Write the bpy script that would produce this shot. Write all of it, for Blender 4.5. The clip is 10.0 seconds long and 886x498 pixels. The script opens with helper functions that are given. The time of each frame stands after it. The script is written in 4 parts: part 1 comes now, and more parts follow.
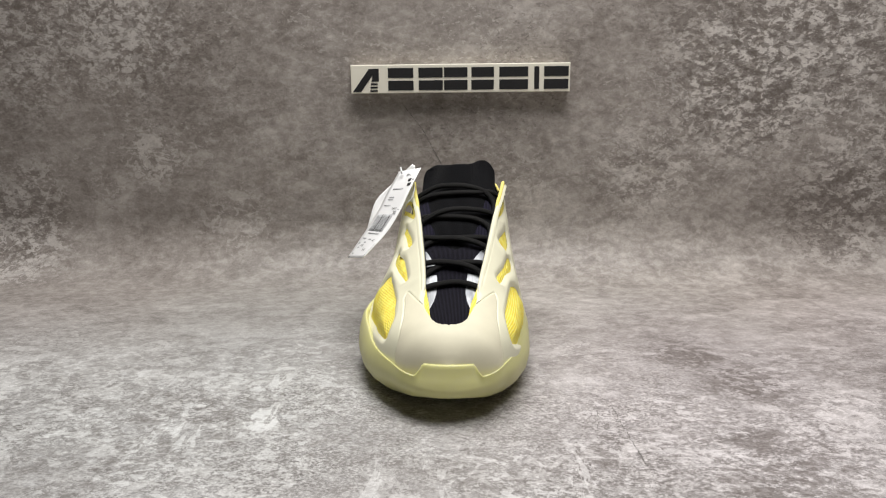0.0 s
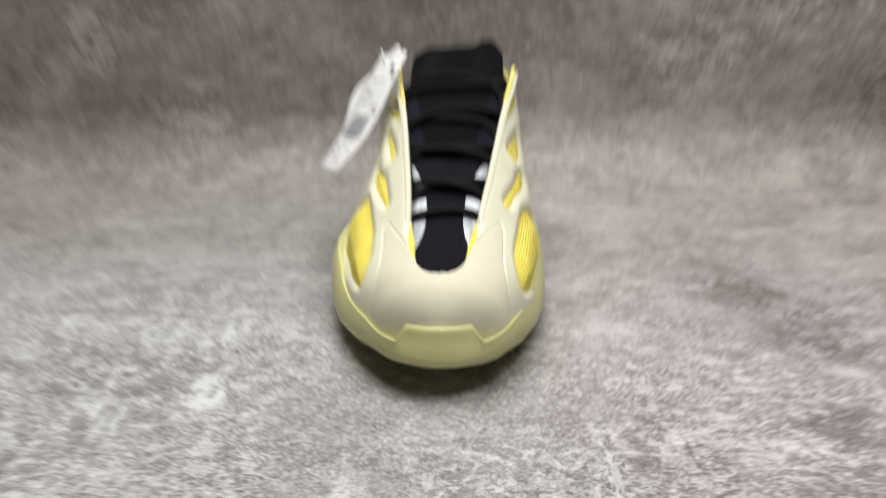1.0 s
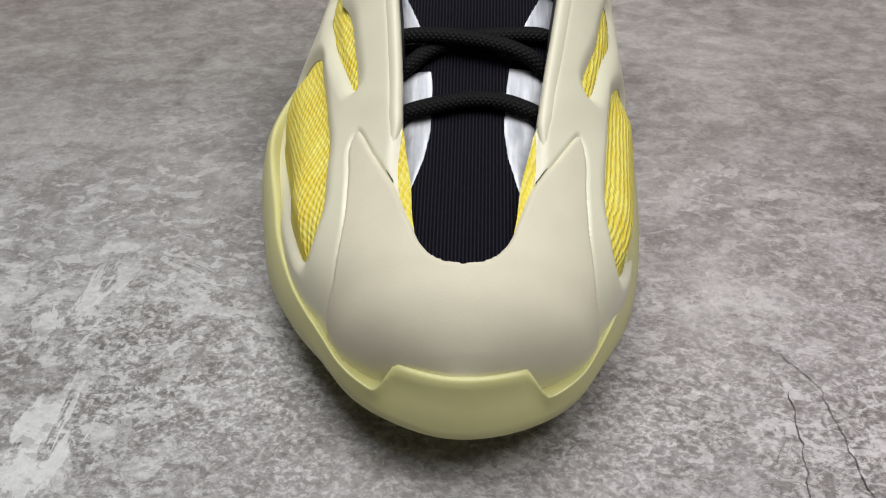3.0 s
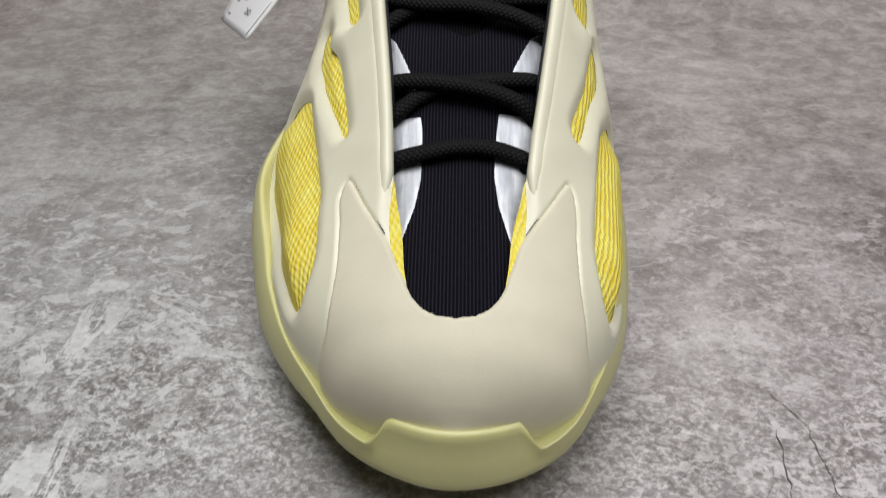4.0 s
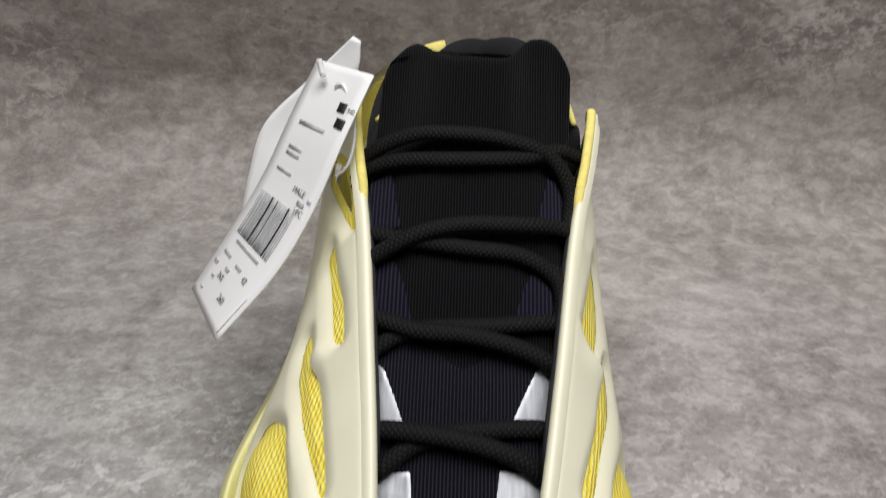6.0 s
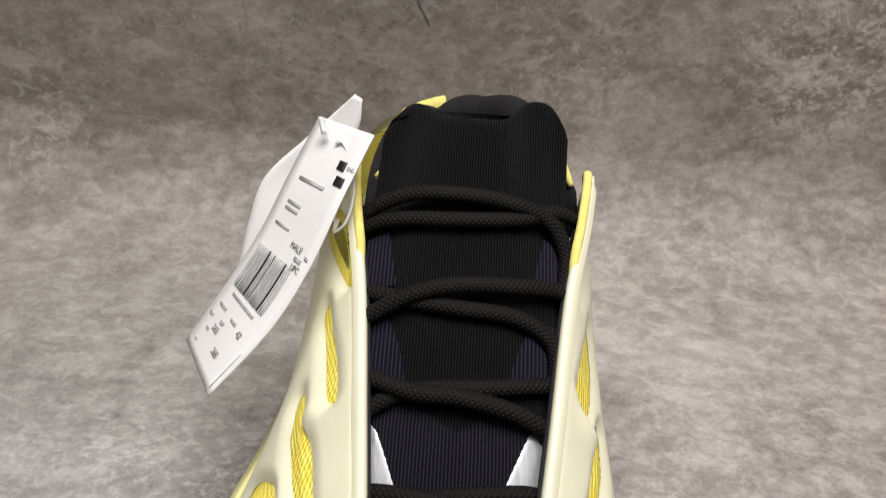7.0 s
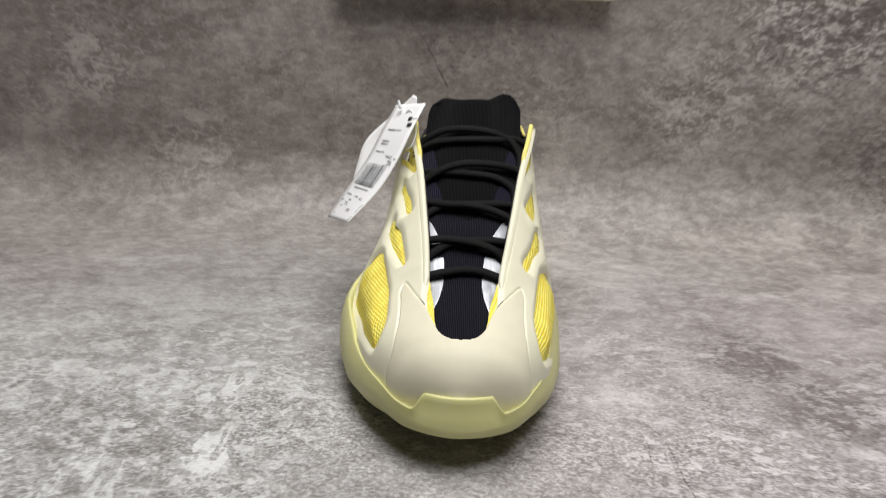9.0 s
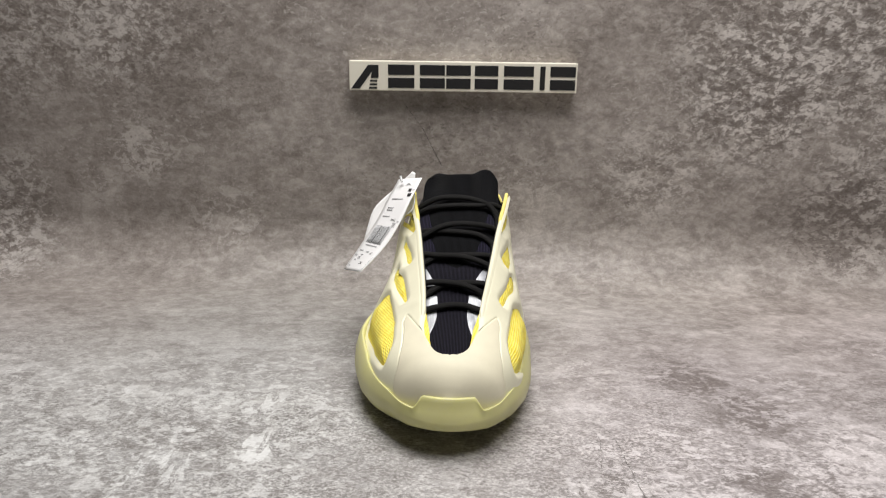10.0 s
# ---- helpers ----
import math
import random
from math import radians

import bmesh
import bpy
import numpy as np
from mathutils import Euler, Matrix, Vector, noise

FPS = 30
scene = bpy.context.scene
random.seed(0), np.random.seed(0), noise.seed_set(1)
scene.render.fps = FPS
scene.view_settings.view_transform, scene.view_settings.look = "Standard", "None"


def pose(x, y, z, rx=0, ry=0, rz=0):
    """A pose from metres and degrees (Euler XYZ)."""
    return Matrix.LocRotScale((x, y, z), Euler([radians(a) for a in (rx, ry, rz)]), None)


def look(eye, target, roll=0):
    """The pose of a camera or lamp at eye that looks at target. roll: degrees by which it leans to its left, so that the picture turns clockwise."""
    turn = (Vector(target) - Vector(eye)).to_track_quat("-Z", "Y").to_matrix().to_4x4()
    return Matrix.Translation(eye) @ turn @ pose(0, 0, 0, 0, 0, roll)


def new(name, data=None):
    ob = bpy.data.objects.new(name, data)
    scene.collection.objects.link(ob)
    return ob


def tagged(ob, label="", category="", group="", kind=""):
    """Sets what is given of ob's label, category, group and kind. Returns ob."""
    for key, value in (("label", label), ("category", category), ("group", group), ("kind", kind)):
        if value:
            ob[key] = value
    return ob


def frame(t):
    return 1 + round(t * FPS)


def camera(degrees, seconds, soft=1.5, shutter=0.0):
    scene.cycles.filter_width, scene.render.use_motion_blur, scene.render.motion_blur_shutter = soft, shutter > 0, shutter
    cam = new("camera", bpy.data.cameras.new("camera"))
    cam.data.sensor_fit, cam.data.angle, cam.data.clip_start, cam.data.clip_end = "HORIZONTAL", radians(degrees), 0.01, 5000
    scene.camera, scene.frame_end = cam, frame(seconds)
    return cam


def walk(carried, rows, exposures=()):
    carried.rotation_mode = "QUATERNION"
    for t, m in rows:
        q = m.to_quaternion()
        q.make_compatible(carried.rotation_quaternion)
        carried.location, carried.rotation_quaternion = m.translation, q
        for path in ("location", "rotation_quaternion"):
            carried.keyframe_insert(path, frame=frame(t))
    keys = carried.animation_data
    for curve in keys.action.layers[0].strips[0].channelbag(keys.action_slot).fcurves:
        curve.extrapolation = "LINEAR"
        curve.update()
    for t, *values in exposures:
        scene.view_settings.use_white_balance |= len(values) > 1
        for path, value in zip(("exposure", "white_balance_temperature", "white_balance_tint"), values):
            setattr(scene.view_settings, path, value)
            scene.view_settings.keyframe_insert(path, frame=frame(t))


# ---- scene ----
cam = camera(64.37, 10.0, soft=1.15, shutter=0.5)
PATH = [
    (0, (0.0187, -0.3742, 0.2069), (-0.0648, 1.5623, -0.2862), -0.72),
    (0.5, (0.0205, -0.3674, 0.2042), (-0.0700, 1.5650, -0.3034), -0.76),
    (0.7, (0.0140, -0.3521, 0.2125), (-0.0686, 1.5689, -0.3379), -0.73),
    (0.8, (0.0178, -0.3345, 0.2118), (-0.0807, 1.5785, -0.3630), -1.02),
    (0.9, (0.0201, -0.3058, 0.2090), (-0.0875, 1.5820, -0.4424), -1.10),
    (1, (0.0260, -0.2600, 0.2040), (-0.0969, 1.5489, -0.6403), -1.81),
    (1.2, (0.0224, -0.2104, 0.2008), (-0.0479, 1.5199, -0.7998), -1.57),
    (1.5, (0.0267, -0.1301, 0.1852), (-0.0577, 1.4465, -1.0424), -1.38),
    (1.7, (0.0190, -0.0996, 0.1775), (-0.0581, 1.4086, -1.1337), -1.11),
    (2, (0.0070, -0.0833, 0.1635), (-0.0960, 1.3925, -1.1824), -0.95),
    (3.5, (0.0049, -0.0803, 0.1732), (-0.0446, 1.3535, -1.2203), -0.49),
    (4, (0.0037, -0.0734, 0.1783), (-0.0285, 1.3648, -1.2110), -0.14),
    (4.5, (0.0007, -0.0610, 0.1866), (-0.0027, 1.3993, -1.1800), 0.82),
    (5, (-0.0004, -0.0455, 0.1975), (0.0034, 1.4501, -1.1303), 1.18),
    (5.5, (-0.0014, -0.0258, 0.2070), (0.0064, 1.5135, -1.0699), 1.76),
    (6, (-0.0015, -0.0094, 0.2151), (0.0125, 1.5732, -1.0077), 2.72),
    (6.2, (-0.0025, -0.0060, 0.2184), (0.0174, 1.5947, -0.9806), 3.20),
    (7.3, (0.0001, -0.0079, 0.2216), (0.0098, 1.7004, -0.8183), 3.94),
    (7.5, (0.0030, -0.0256, 0.2263), (-0.0278, 1.7658, -0.6626), 2.46),
    (7.7, (0.0085, -0.0430, 0.2150), (-0.0600, 1.7818, -0.5995), 1.6),
    (8, (0.0045, -0.0939, 0.1977), (-0.0468, 1.7054, -0.6740), 1.78),
    (8.3, (0.0040, -0.1373, 0.1900), (-0.0554, 1.6745, -0.6573), 1.71),
    (8.5, (0.0016, -0.1690, 0.1954), (-0.0530, 1.6351, -0.6662), 2.03),
    (9, (0.0020, -0.2450, 0.2163), (-0.0440, 1.5970, -0.5613), 1.71),
    (9.5, (0.0081, -0.3110, 0.2305), (-0.0525, 1.5796, -0.4190), 1.14),
    (10, (0.0107, -0.3469, 0.2345), (-0.0466, 1.5672, -0.3425), 0.75),
]
walk(cam, [(t, look(eye, target, roll)) for t, eye, target, roll in PATH],
     [(0, .29, 6550, 11), (.8, .26, 6500, 10.5), (1.5, -.10, 6430, 11), (2.2, -.22, 6350, 12.5), (5.0, -.22, 6350, 12.5), (6.2, -.06, 6500, 12.5), (7.5, .24, 6800, 13), (8.0, .08, 6620, 13), (8.6, .03, 6400, 12), (9.2, .18, 6520, 12), (10, .27, 6600, 12.5)])

# ---- light ----
world = bpy.data.worlds.new("room_light")
world.use_nodes = True
world.node_tree.nodes["Background"].inputs[0].default_value = (0.80, 0.86, 1.0, 1)
world.node_tree.nodes["Background"].inputs[1].default_value = 0.30
scene.world = world


def area_lamp(name, eye, target, wide, deep, watts, colour):
    lamp = bpy.data.lights.new(name, "AREA")
    lamp.shape, lamp.size, lamp.size_y, lamp.energy, lamp.color = "RECTANGLE", wide, deep, watts, colour
    ob = new(name, lamp)
    ob.matrix_world = look(eye, target)
    return tagged(ob, "soft white studio lamp hung over the table", "lamp")


area_lamp("studio_lamp", (0.06, 0.07, 1.05), (0.04, 0.05, 0), 0.90, 0.50, 13.5, (1.0, 0.985, 0.96))


# ---- materials ----
class Nodes:
    """A short way to write a node material."""

    def __init__(self, name, rough=0.5, metal=0.0):
        self.mat = bpy.data.materials.new(name)
        self.mat.use_nodes = True
        self.tree = self.mat.node_tree
        self.bsdf = self.tree.nodes["Principled BSDF"]
        self.bsdf.inputs["Roughness"].default_value = rough
        self.bsdf.inputs["Metallic"].default_value = metal

    def node(self, kind, **sockets):
        n = self.tree.nodes.new(kind)
        for key, value in sockets.items():
            self.put(n.inputs[key.replace("_", " ")], value)
        return n

    def put(self, socket, value):
        if isinstance(value, bpy.types.NodeSocket):
            self.tree.links.new(value, socket)
        else:
            socket.default_value = value

    def coords(self, kind="Object", scale=(1, 1, 1), turn=(0, 0, 0)):
        c = self.tree.nodes.new("ShaderNodeTexCoord")
        m = self.node("ShaderNodeMapping", Scale=scale, Rotation=turn)
        self.put(m.inputs["Vector"], c.outputs[kind])
        return m.outputs["Vector"]

    def noise(self, vec, scale, detail=6.0, rough=0.6, warp=0.0):
        n = self.node("ShaderNodeTexNoise", Vector=vec, Scale=scale, Detail=detail, Roughness=rough, Distortion=warp)
        return n.outputs["Fac"]

    def ramp(self, fac, stops, smooth=False):
        n = self.node("ShaderNodeValToRGB", Fac=fac)
        n.color_ramp.interpolation = "EASE" if smooth else "LINEAR"
        els = n.color_ramp.elements
        while len(els) < len(stops):
            els.new(0.5)
        for e, (p, c) in zip(els, stops):
            e.position = p
            e.color = (*c, 1) if isinstance(c, tuple) else (c, c, c, 1)
        return n.outputs["Color"]

    def mix(self, fac, a, b, how="MIX"):
        n = self.tree.nodes.new("ShaderNodeMix")
        n.data_type, n.blend_type = "RGBA", how
        for i, value in ((0, fac), (6, a), (7, b)):
            if isinstance(value, tuple):
                value = (*value, 1)
            self.put(n.inputs[i], value)
        return n.outputs[2]

    def math(self, how, a, b=0.0):
        n = self.tree.nodes.new("ShaderNodeMath")
        n.operation = how
        self.put(n.inputs[0], a)
        self.put(n.inputs[1], b)
        return n.outputs[0]

    def bump(self, height, strength, distance):
        n = self.node("ShaderNodeBump", Height=height, Strength=strength, Distance=distance)
        old = self.bsdf.inputs["Normal"]
        if old.is_linked:
            self.put(n.inputs["Normal"], old.links[0].from_socket)
        self.put(old, n.outputs["Normal"])

    def colour(self, value):
        self.put(self.bsdf.inputs["Base Color"], (*value, 1) if isinstance(value, tuple) else value)
        return self


def plain(name, colour, rough=0.5, metal=0.0, vary=0.12, scale=60.0, grain=0.15, depth=0.0003, grain_scale=900.0):
    """A surface of one colour with slight stains and a fine grain."""
    m = Nodes(name, rough, metal)
    v = m.coords()
    spots = m.noise(v, scale, 5)
    dark, light = tuple(c * (1 - vary) for c in colour), tuple(min(1, c * (1 + vary)) for c in colour)
    m.colour(m.ramp(spots, [(0.3, dark), (0.7, light)]))
    if grain:
        m.bump(m.noise(v, grain_scale, 3), grain, depth)
    return m


def backdrop_material():
    """Printed concrete: brown-grey, with pale trowel marks, flaked patches, dark crackle and scratches."""
    m = Nodes("printed_concrete", 0.5)
    v = m.coords("UV")

    def spots(places):
        """A soft patch round each of some places (x, run up the sheet, radius, weight)."""
        total = None
        for x, s, radius, weight in places:
            d = m.node("ShaderNodeVectorMath")
            d.operation = "DISTANCE"
            m.put(d.inputs[0], v)
            d.inputs[1].default_value = (x, s, 0)
            near = m.node("ShaderNodeMapRange", Value=d.outputs["Value"])
            near.interpolation_type = "SMOOTHSTEP"
            for key, value in ((1, radius), (2, radius * .25), (3, 0.0), (4, weight)):
                near.inputs[key].default_value = value
            total = near.outputs[0] if total is None else m.math("MAXIMUM", total, near.outputs[0])
        return total

    def flakes(scale, edge, soft, push=None, stretch=(.85, 1.15, 1), turn=0.0, warp=0.4, rough=0.66):
        """Ragged patches with crisp edges; push, where given, makes them grow."""
        shape = m.noise(m.coords("UV", stretch, (0, 0, turn)), scale, 8, rough, warp)
        if push is not None:
            shape = m.math("ADD", shape, push)
        return m.ramp(shape, [(edge, 0.0), (edge + soft, 1.0)])

    def over(base, mask, weight, colour):
        return m.mix(m.math("MULTIPLY", mask, weight), base, colour)

    both = lambda a, b: m.math("MULTIPLY", a, b)
    cloud = m.noise(v, 5.5, 5, 0.55, 0.5)
    trowel = m.noise(m.coords("UV", (1, 1.5, 1), (0, 0, .25)), 13.0, 5, 0.58, 0.9)
    mid = m.noise(m.coords("UV", (1, 1.4, 1), (0, 0, .3)), 48.0, 7, 0.62, 0.6)
    small = m.noise(m.coords("UV", (.9, 1.3, 1), (0, 0, -.2)), 120.0, 6, 0.62, 0.5)
    fine = m.noise(v, 420.0, 4, 0.7)
    base = m.ramp(cloud, [(0.34, (.225, .203, .187)), (0.5, (.325, .302, .285)), (0.66, (.43, .412, .398))])
    base = m.mix(0.50, base, m.ramp(trowel, [(0.36, (.15, .132, .12)), (0.47, (.29, .268, .252)), (0.53, (.345, .325, .31)), (0.64, (.57, .55, .535))]))
    base = m.mix(0.26, base, m.ramp(mid, [(0.36, (.11, .097, .088)), (0.5, (.335, .315, .30)), (0.62, (.66, .645, .63))]))
    base = m.mix(0.20, base, m.ramp(small, [(0.38, (.09, .08, .074)), (0.5, (.33, .31, .295)), (0.62, (.72, .705, .69))]))
    # the stretch round the bend is calmer than the rest
    calm = m.math("SUBTRACT", 1.0, spots([(-.42, 1.06, .24, .8), (-.18, 1.07, .22, .9), (.05, 1.08, .22, .9), (.28, 1.06, .22, .85), (.48, 1.06, .22, .7)]))
    # the front of the sheet: paler, granular in places, with ragged light and dark flakes
    front = spots([(-.12, .76, .34, 1.0), (-.36, .80, .28, 1.0), (.16, .77, .32, 1.0), (.42, .82, .28, 1.0), (0, .50, .45, 1.0)])
    base = m.mix(both(front, 0.9), base, m.mix(1.0, base, (1.01, 1.035, 1.075), "MULTIPLY"))
    patchy = m.ramp(m.noise(v, 16.0, 4, 0.6), [(0.42, 0.0), (0.62, 1.0)], True)
    grain = m.noise(m.coords("UV", (.9, 1.1, 1)), 330.0, 6, 0.72, 0.3)
    near = spots([(-.10, .78, .17, 1.0), (.11, .78, .17, 1.0), (-.30, .76, .18, .8), (.30, .76, .18, .8), (0, .55, .30, 1.0)])
    base = m.mix(both(front, m.math("ADD", both(patchy, .16), .05)), base, m.ramp(grain, [(0.41, (.06, .053, .048)), (0.50, (.32, .305, .295)), (0.59, (.78, .77, .76))]))
    # coarse granules of the print, on the front alone
    granules = m.noise(m.coords("UV", (.85, 1.15, 1), (0, 0, .5)), 520.0, 5, 0.72, 0.5)
    base = m.mix(both(near, m.math("ADD", both(patchy, .25), .30)), base, m.ramp(granules, [(0.43, (.035, .03, .028)), (0.475, (.24, .225, .215)), (0.53, (.34, .325, .315)), (0.575, (.80, .79, .78))]))
    light_bed = both(front, m.ramp(m.noise(v, 11.0, 5, 0.6, .4), [(0.40, 0.12), (0.58, 1.0)], True))
    dark_bed = both(front, m.ramp(m.noise(m.coords("UV", (1, 1, 1), (0, 0, 1.1)), 10.0, 5, 0.6, .4), [(0.44, 0.05), (0.62, 1.0)], True))
    for scale, edge, weight in ((55.0, .580, .70), (120.0, .575, .75), (260.0, .575, .70)):
        base = over(base, both(flakes(scale, edge, .006, None, (.75, 1.25, 1), 2.6 + .01 * scale, .6, .67), dark_bed), weight, (.14, .127, .118))
    for scale, edge, weight in ((34.0, .610, .60), (80.0, .592, .75), (170.0, .580, .75)):
        base = over(base, both(flakes(scale, edge, .004, None, (.75, 1.25, 1), .013 * scale, .7, .66), light_bed), weight, (.66, .655, .65))
    # thin flakes and pits in loose clusters
    cluster = both(m.ramp(m.noise(v, 7.0, 4, 0.6), [(0.44, 0.03), (0.60, 1.0)], True), calm)
    base = over(base, both(flakes(170.0, .580, .010, None, (.8, 1.25, 1)), cluster), 0.42, (.74, .73, .72))
    cluster_dark = both(m.ramp(m.noise(v, 6.0, 4, 0.6, 0.2), [(0.46, 0.08), (0.60, 1.0)], True), calm)
    base = over(base, both(flakes(150.0, .585, .012, None, (.8, 1.3, 1), 1.9), cluster_dark), 0.55, (.12, .106, .098))
    # pale flakes, dense in some stretches
    loose = m.ramp(m.noise(v, 3.1, 4, 0.55), [(0.50, 0.0), (0.68, 0.6)], True)
    pale = m.math("MAXIMUM", both(loose, calm), spots([
        (-.20, .845, .17, .50), (-.13, .765, .12, .5), (-.33, .80, .20, .55), (.26, .79, .14, .6), (.12, .72, .16, .5), (.02, .66, .2, .5), (-.11, .84, .08, .45),
        (-.336, 1.373, .11, 1.0), (-.43, 1.36, .12, .7), (-.399, 1.335, .06, .6), (-.312, 1.239, .05, .8), (-.437, 1.21, .05, .7), (-.475, 1.15, .11, .9), (-.36, 1.205, .04, .5),
        (.352, 1.342, .13, .9), (.285, 1.31, .13, .85), (.42, 1.25, .11, .7), (.198, 1.223, .08, .55), (.06, 1.21, .07, .4), (-.23, 1.17, .06, .5)]))
    for scale, gain, edge, weight in ((30.0, .085, .610, .60), (70.0, .070, .595, .85), (180.0, .065, .595, .80)):
        base = over(base, both(flakes(scale, edge, .008, both(pale, gain), (.85, 1.15, 1), .01 * scale, .6, .62), pale), weight, (.72, .71, .70))
    # scraped pale streaks on the front
    scraped = spots([(-.116, .862, .035, .9), (-.112, .815, .035, 1.0), (-.078, .808, .025, .9), (-.16, .80, .06, .7), (-.21, .86, .06, .6), (.07, .76, .05, .7), (-.02, .745, .06, .6)])
    base = over(base, both(flakes(48.0, .615, .010, both(scraped, .075), (1.5, .50, 1), -.55, .5), scraped), 0.75, (.76, .755, .75))
    # dark crackle between the flakes
    dark = m.math("MAXIMUM", both(m.ramp(m.noise(v, 3.7, 3, 0.5), [(0.54, 0.0), (0.70, 0.8)], True), calm), spots([
        (.175, .917, .05, 1.0), (.205, .872, .055, 1.0), (.187, .765, .09, .8), (.30, .90, .08, .6), (.16, .985, .07, .35), (-.05, .80, .12, .4), (-.17, .80, .12, .6), (.33, .80, .12, .5),
        (.291, 1.311, .13, 1.0), (.388, 1.182, .10, 1.0), (.244, 1.354, .10, .8), (.37, 1.345, .13, .9), (.20, 1.24, .09, .5), (.45, 1.22, .12, .8),
        (-.30, 1.36, .14, .7), (-.44, 1.38, .16, .8), (-.47, 1.17, .10, .8)]))
    for scale, edge, weight in ((38.0, .615, .55), (70.0, .605, .65), (160.0, .600, .75)):
        base = over(base, both(flakes(scale, edge, .009, both(dark, .078), (.8, 1.3, 1), 2.0 + .01 * scale), dark), weight, (.125, .108, .098))
    # browner and darker over the upper part of the print, most to the left
    upper_brown = spots([(-.42, 1.30, .40, 1.0), (-.15, 1.34, .36, .55), (.12, 1.38, .30, .25), (-.30, 1.20, .26, .75), (-.62, 1.2, .34, .7), (.55, 1.35, .34, .5)])
    base = m.mix(m.math("MULTIPLY", upper_brown, 0.50), base, m.mix(0.6, base, (.092, .073, .060)))
    # a darker, cooler grey stretch beside the shoe, and a warm and a rosy one
    dark_cool = spots([(-.15, 1.00, .20, .6), (.15, .99, .17, .4), (-.28, 1.02, .16, .3)])
    base = m.mix(m.math("MULTIPLY", dark_cool, 0.50), base, m.mix(0.5, base, (.13, .13, .132)))
    base = m.mix(spots([(-.30, 1.36, .60, .9), (.30, 1.36, .60, .9), (0, 1.30, .40, .9)]), base, m.mix(1.0, base, (1.04, .99, .945), "MULTIPLY"))
    base = m.mix(spots([(.20, .86, .24, .9), (.38, .92, .26, .9)]), base, m.mix(1.0, base, (1.03, .985, 1.01), "MULTIPLY"))
    base = m.mix(spots([(-.20, .86, .26, .9), (-.16, 1.0, .2, .9)]), base, m.mix(1.0, base, (.965, 1.0, 1.0), "MULTIPLY"))
    base = m.mix(0.07, base, m.ramp(fine, [(0.39, (.035, .032, .03)), (0.61, (.80, .79, .78))]))
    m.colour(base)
    m.put(m.bsdf.inputs["Roughness"], m.ramp(cloud, [(0.3, 0.42), (0.7, 0.56)]))
    m.bsdf.inputs["Specular IOR Level"].default_value = 0.35
    m.bump(fine, 0.10, 0.0004)
    return m.mat


def mesh_textile():
    """Open yellow knit: slanted cords with paler gaps between them."""
    m = Nodes("yellow_knit", 0.75)
    v = m.coords("UV", (1, 1, 1), (0, 0, -0.30))
    cord = m.node("ShaderNodeTexWave", Vector=v, Scale=200.0, Distortion=3.2, Detail=3.0, Detail_Scale=2.0)
    cord.bands_direction = "Y"
    stitch = m.node("ShaderNodeTexWave", Vector=m.coords("UV", (1, 1, 1), (0, 0, -0.95)), Scale=230.0, Distortion=2.5, Detail=2.0)
    stitch.bands_direction = "X"
    tone = m.ramp(m.noise(v, 160.0, 5), [(0.36, (.91, .72, .035)), (0.64, (.97, .88, .13))])
    gap = m.ramp(cord.outputs["Fac"], [(0.12, 1.0), (0.45, 0.0)])
    twist = m.ramp(stitch.outputs["Fac"], [(0.10, 1.0), (0.40, 0.0)])
    tone = m.mix(m.math("MULTIPLY", twist, 0.25), tone, (.74, .56, .03))
    m.colour(m.mix(m.math("MULTIPLY", gap, 0.36), tone, (.94, .89, .50)))
    m.bump(cord.outputs["Fac"], 0.5, 0.0005)
    m.bump(stitch.outputs["Fac"], 0.35, 0.0003)
    return m.mat


def ribbed(name, colour, pitch, depth, rough=0.85, fuzz=0.3):
    """Black knit with fine ribs along the shoe."""
    m = Nodes(name, rough)
    v = m.coords()
    rib = m.node("ShaderNodeTexWave", Vector=v, Scale=0.314 / pitch * 1.0, Distortion=0.35, Detail=1.0, Detail_Scale=6.0)
    rib.bands_direction = "X"
    tone = m.ramp(rib.outputs["Fac"], [(0.15, tuple(c * .25 for c in colour)), (0.60, tuple(c * 1.2 for c in colour)), (0.92, tuple(c * 4.2 for c in colour))])
    m.colour(m.mix(0.35, tone, m.ramp(m.noise(v, 900, 3), [(0.3, tuple(c * .5 for c in colour)), (0.7, tuple(c * 1.8 for c in colour))])))
    m.bump(rib.outputs["Fac"], 0.7, depth)
    m.bump(m.noise(v, 2200, 3), fuzz, 0.0002)
    m.bsdf.inputs["Sheen Weight"].default_value = 0.03
    m.bsdf.inputs["Specular IOR Level"].default_value = 0.08
    return m.mat


def lace_material():
    """Black braided cord."""
    m = Nodes("black_lace", 0.7)
    v = m.coords("UV")
    a = m.node("ShaderNodeTexWave", Vector=m.coords("UV", (1, 1, 1), (0, 0, 0.75)), Scale=290.0, Distortion=0.3)
    b = m.node("ShaderNodeTexWave", Vector=m.coords("UV", (1, 1, 1), (0, 0, -0.75)), Scale=290.0, Distortion=0.3)
    weave = m.math("MULTIPLY", a.outputs["Fac"], b.outputs["Fac"])
    m.colour(m.ramp(weave, [(0.0, .0015), (0.35, .004), (0.75, .011)]))
    m.bump(weave, 0.6, 0.0005)
    m.bsdf.inputs["Specular IOR Level"].default_value = 0.2
    return m.mat


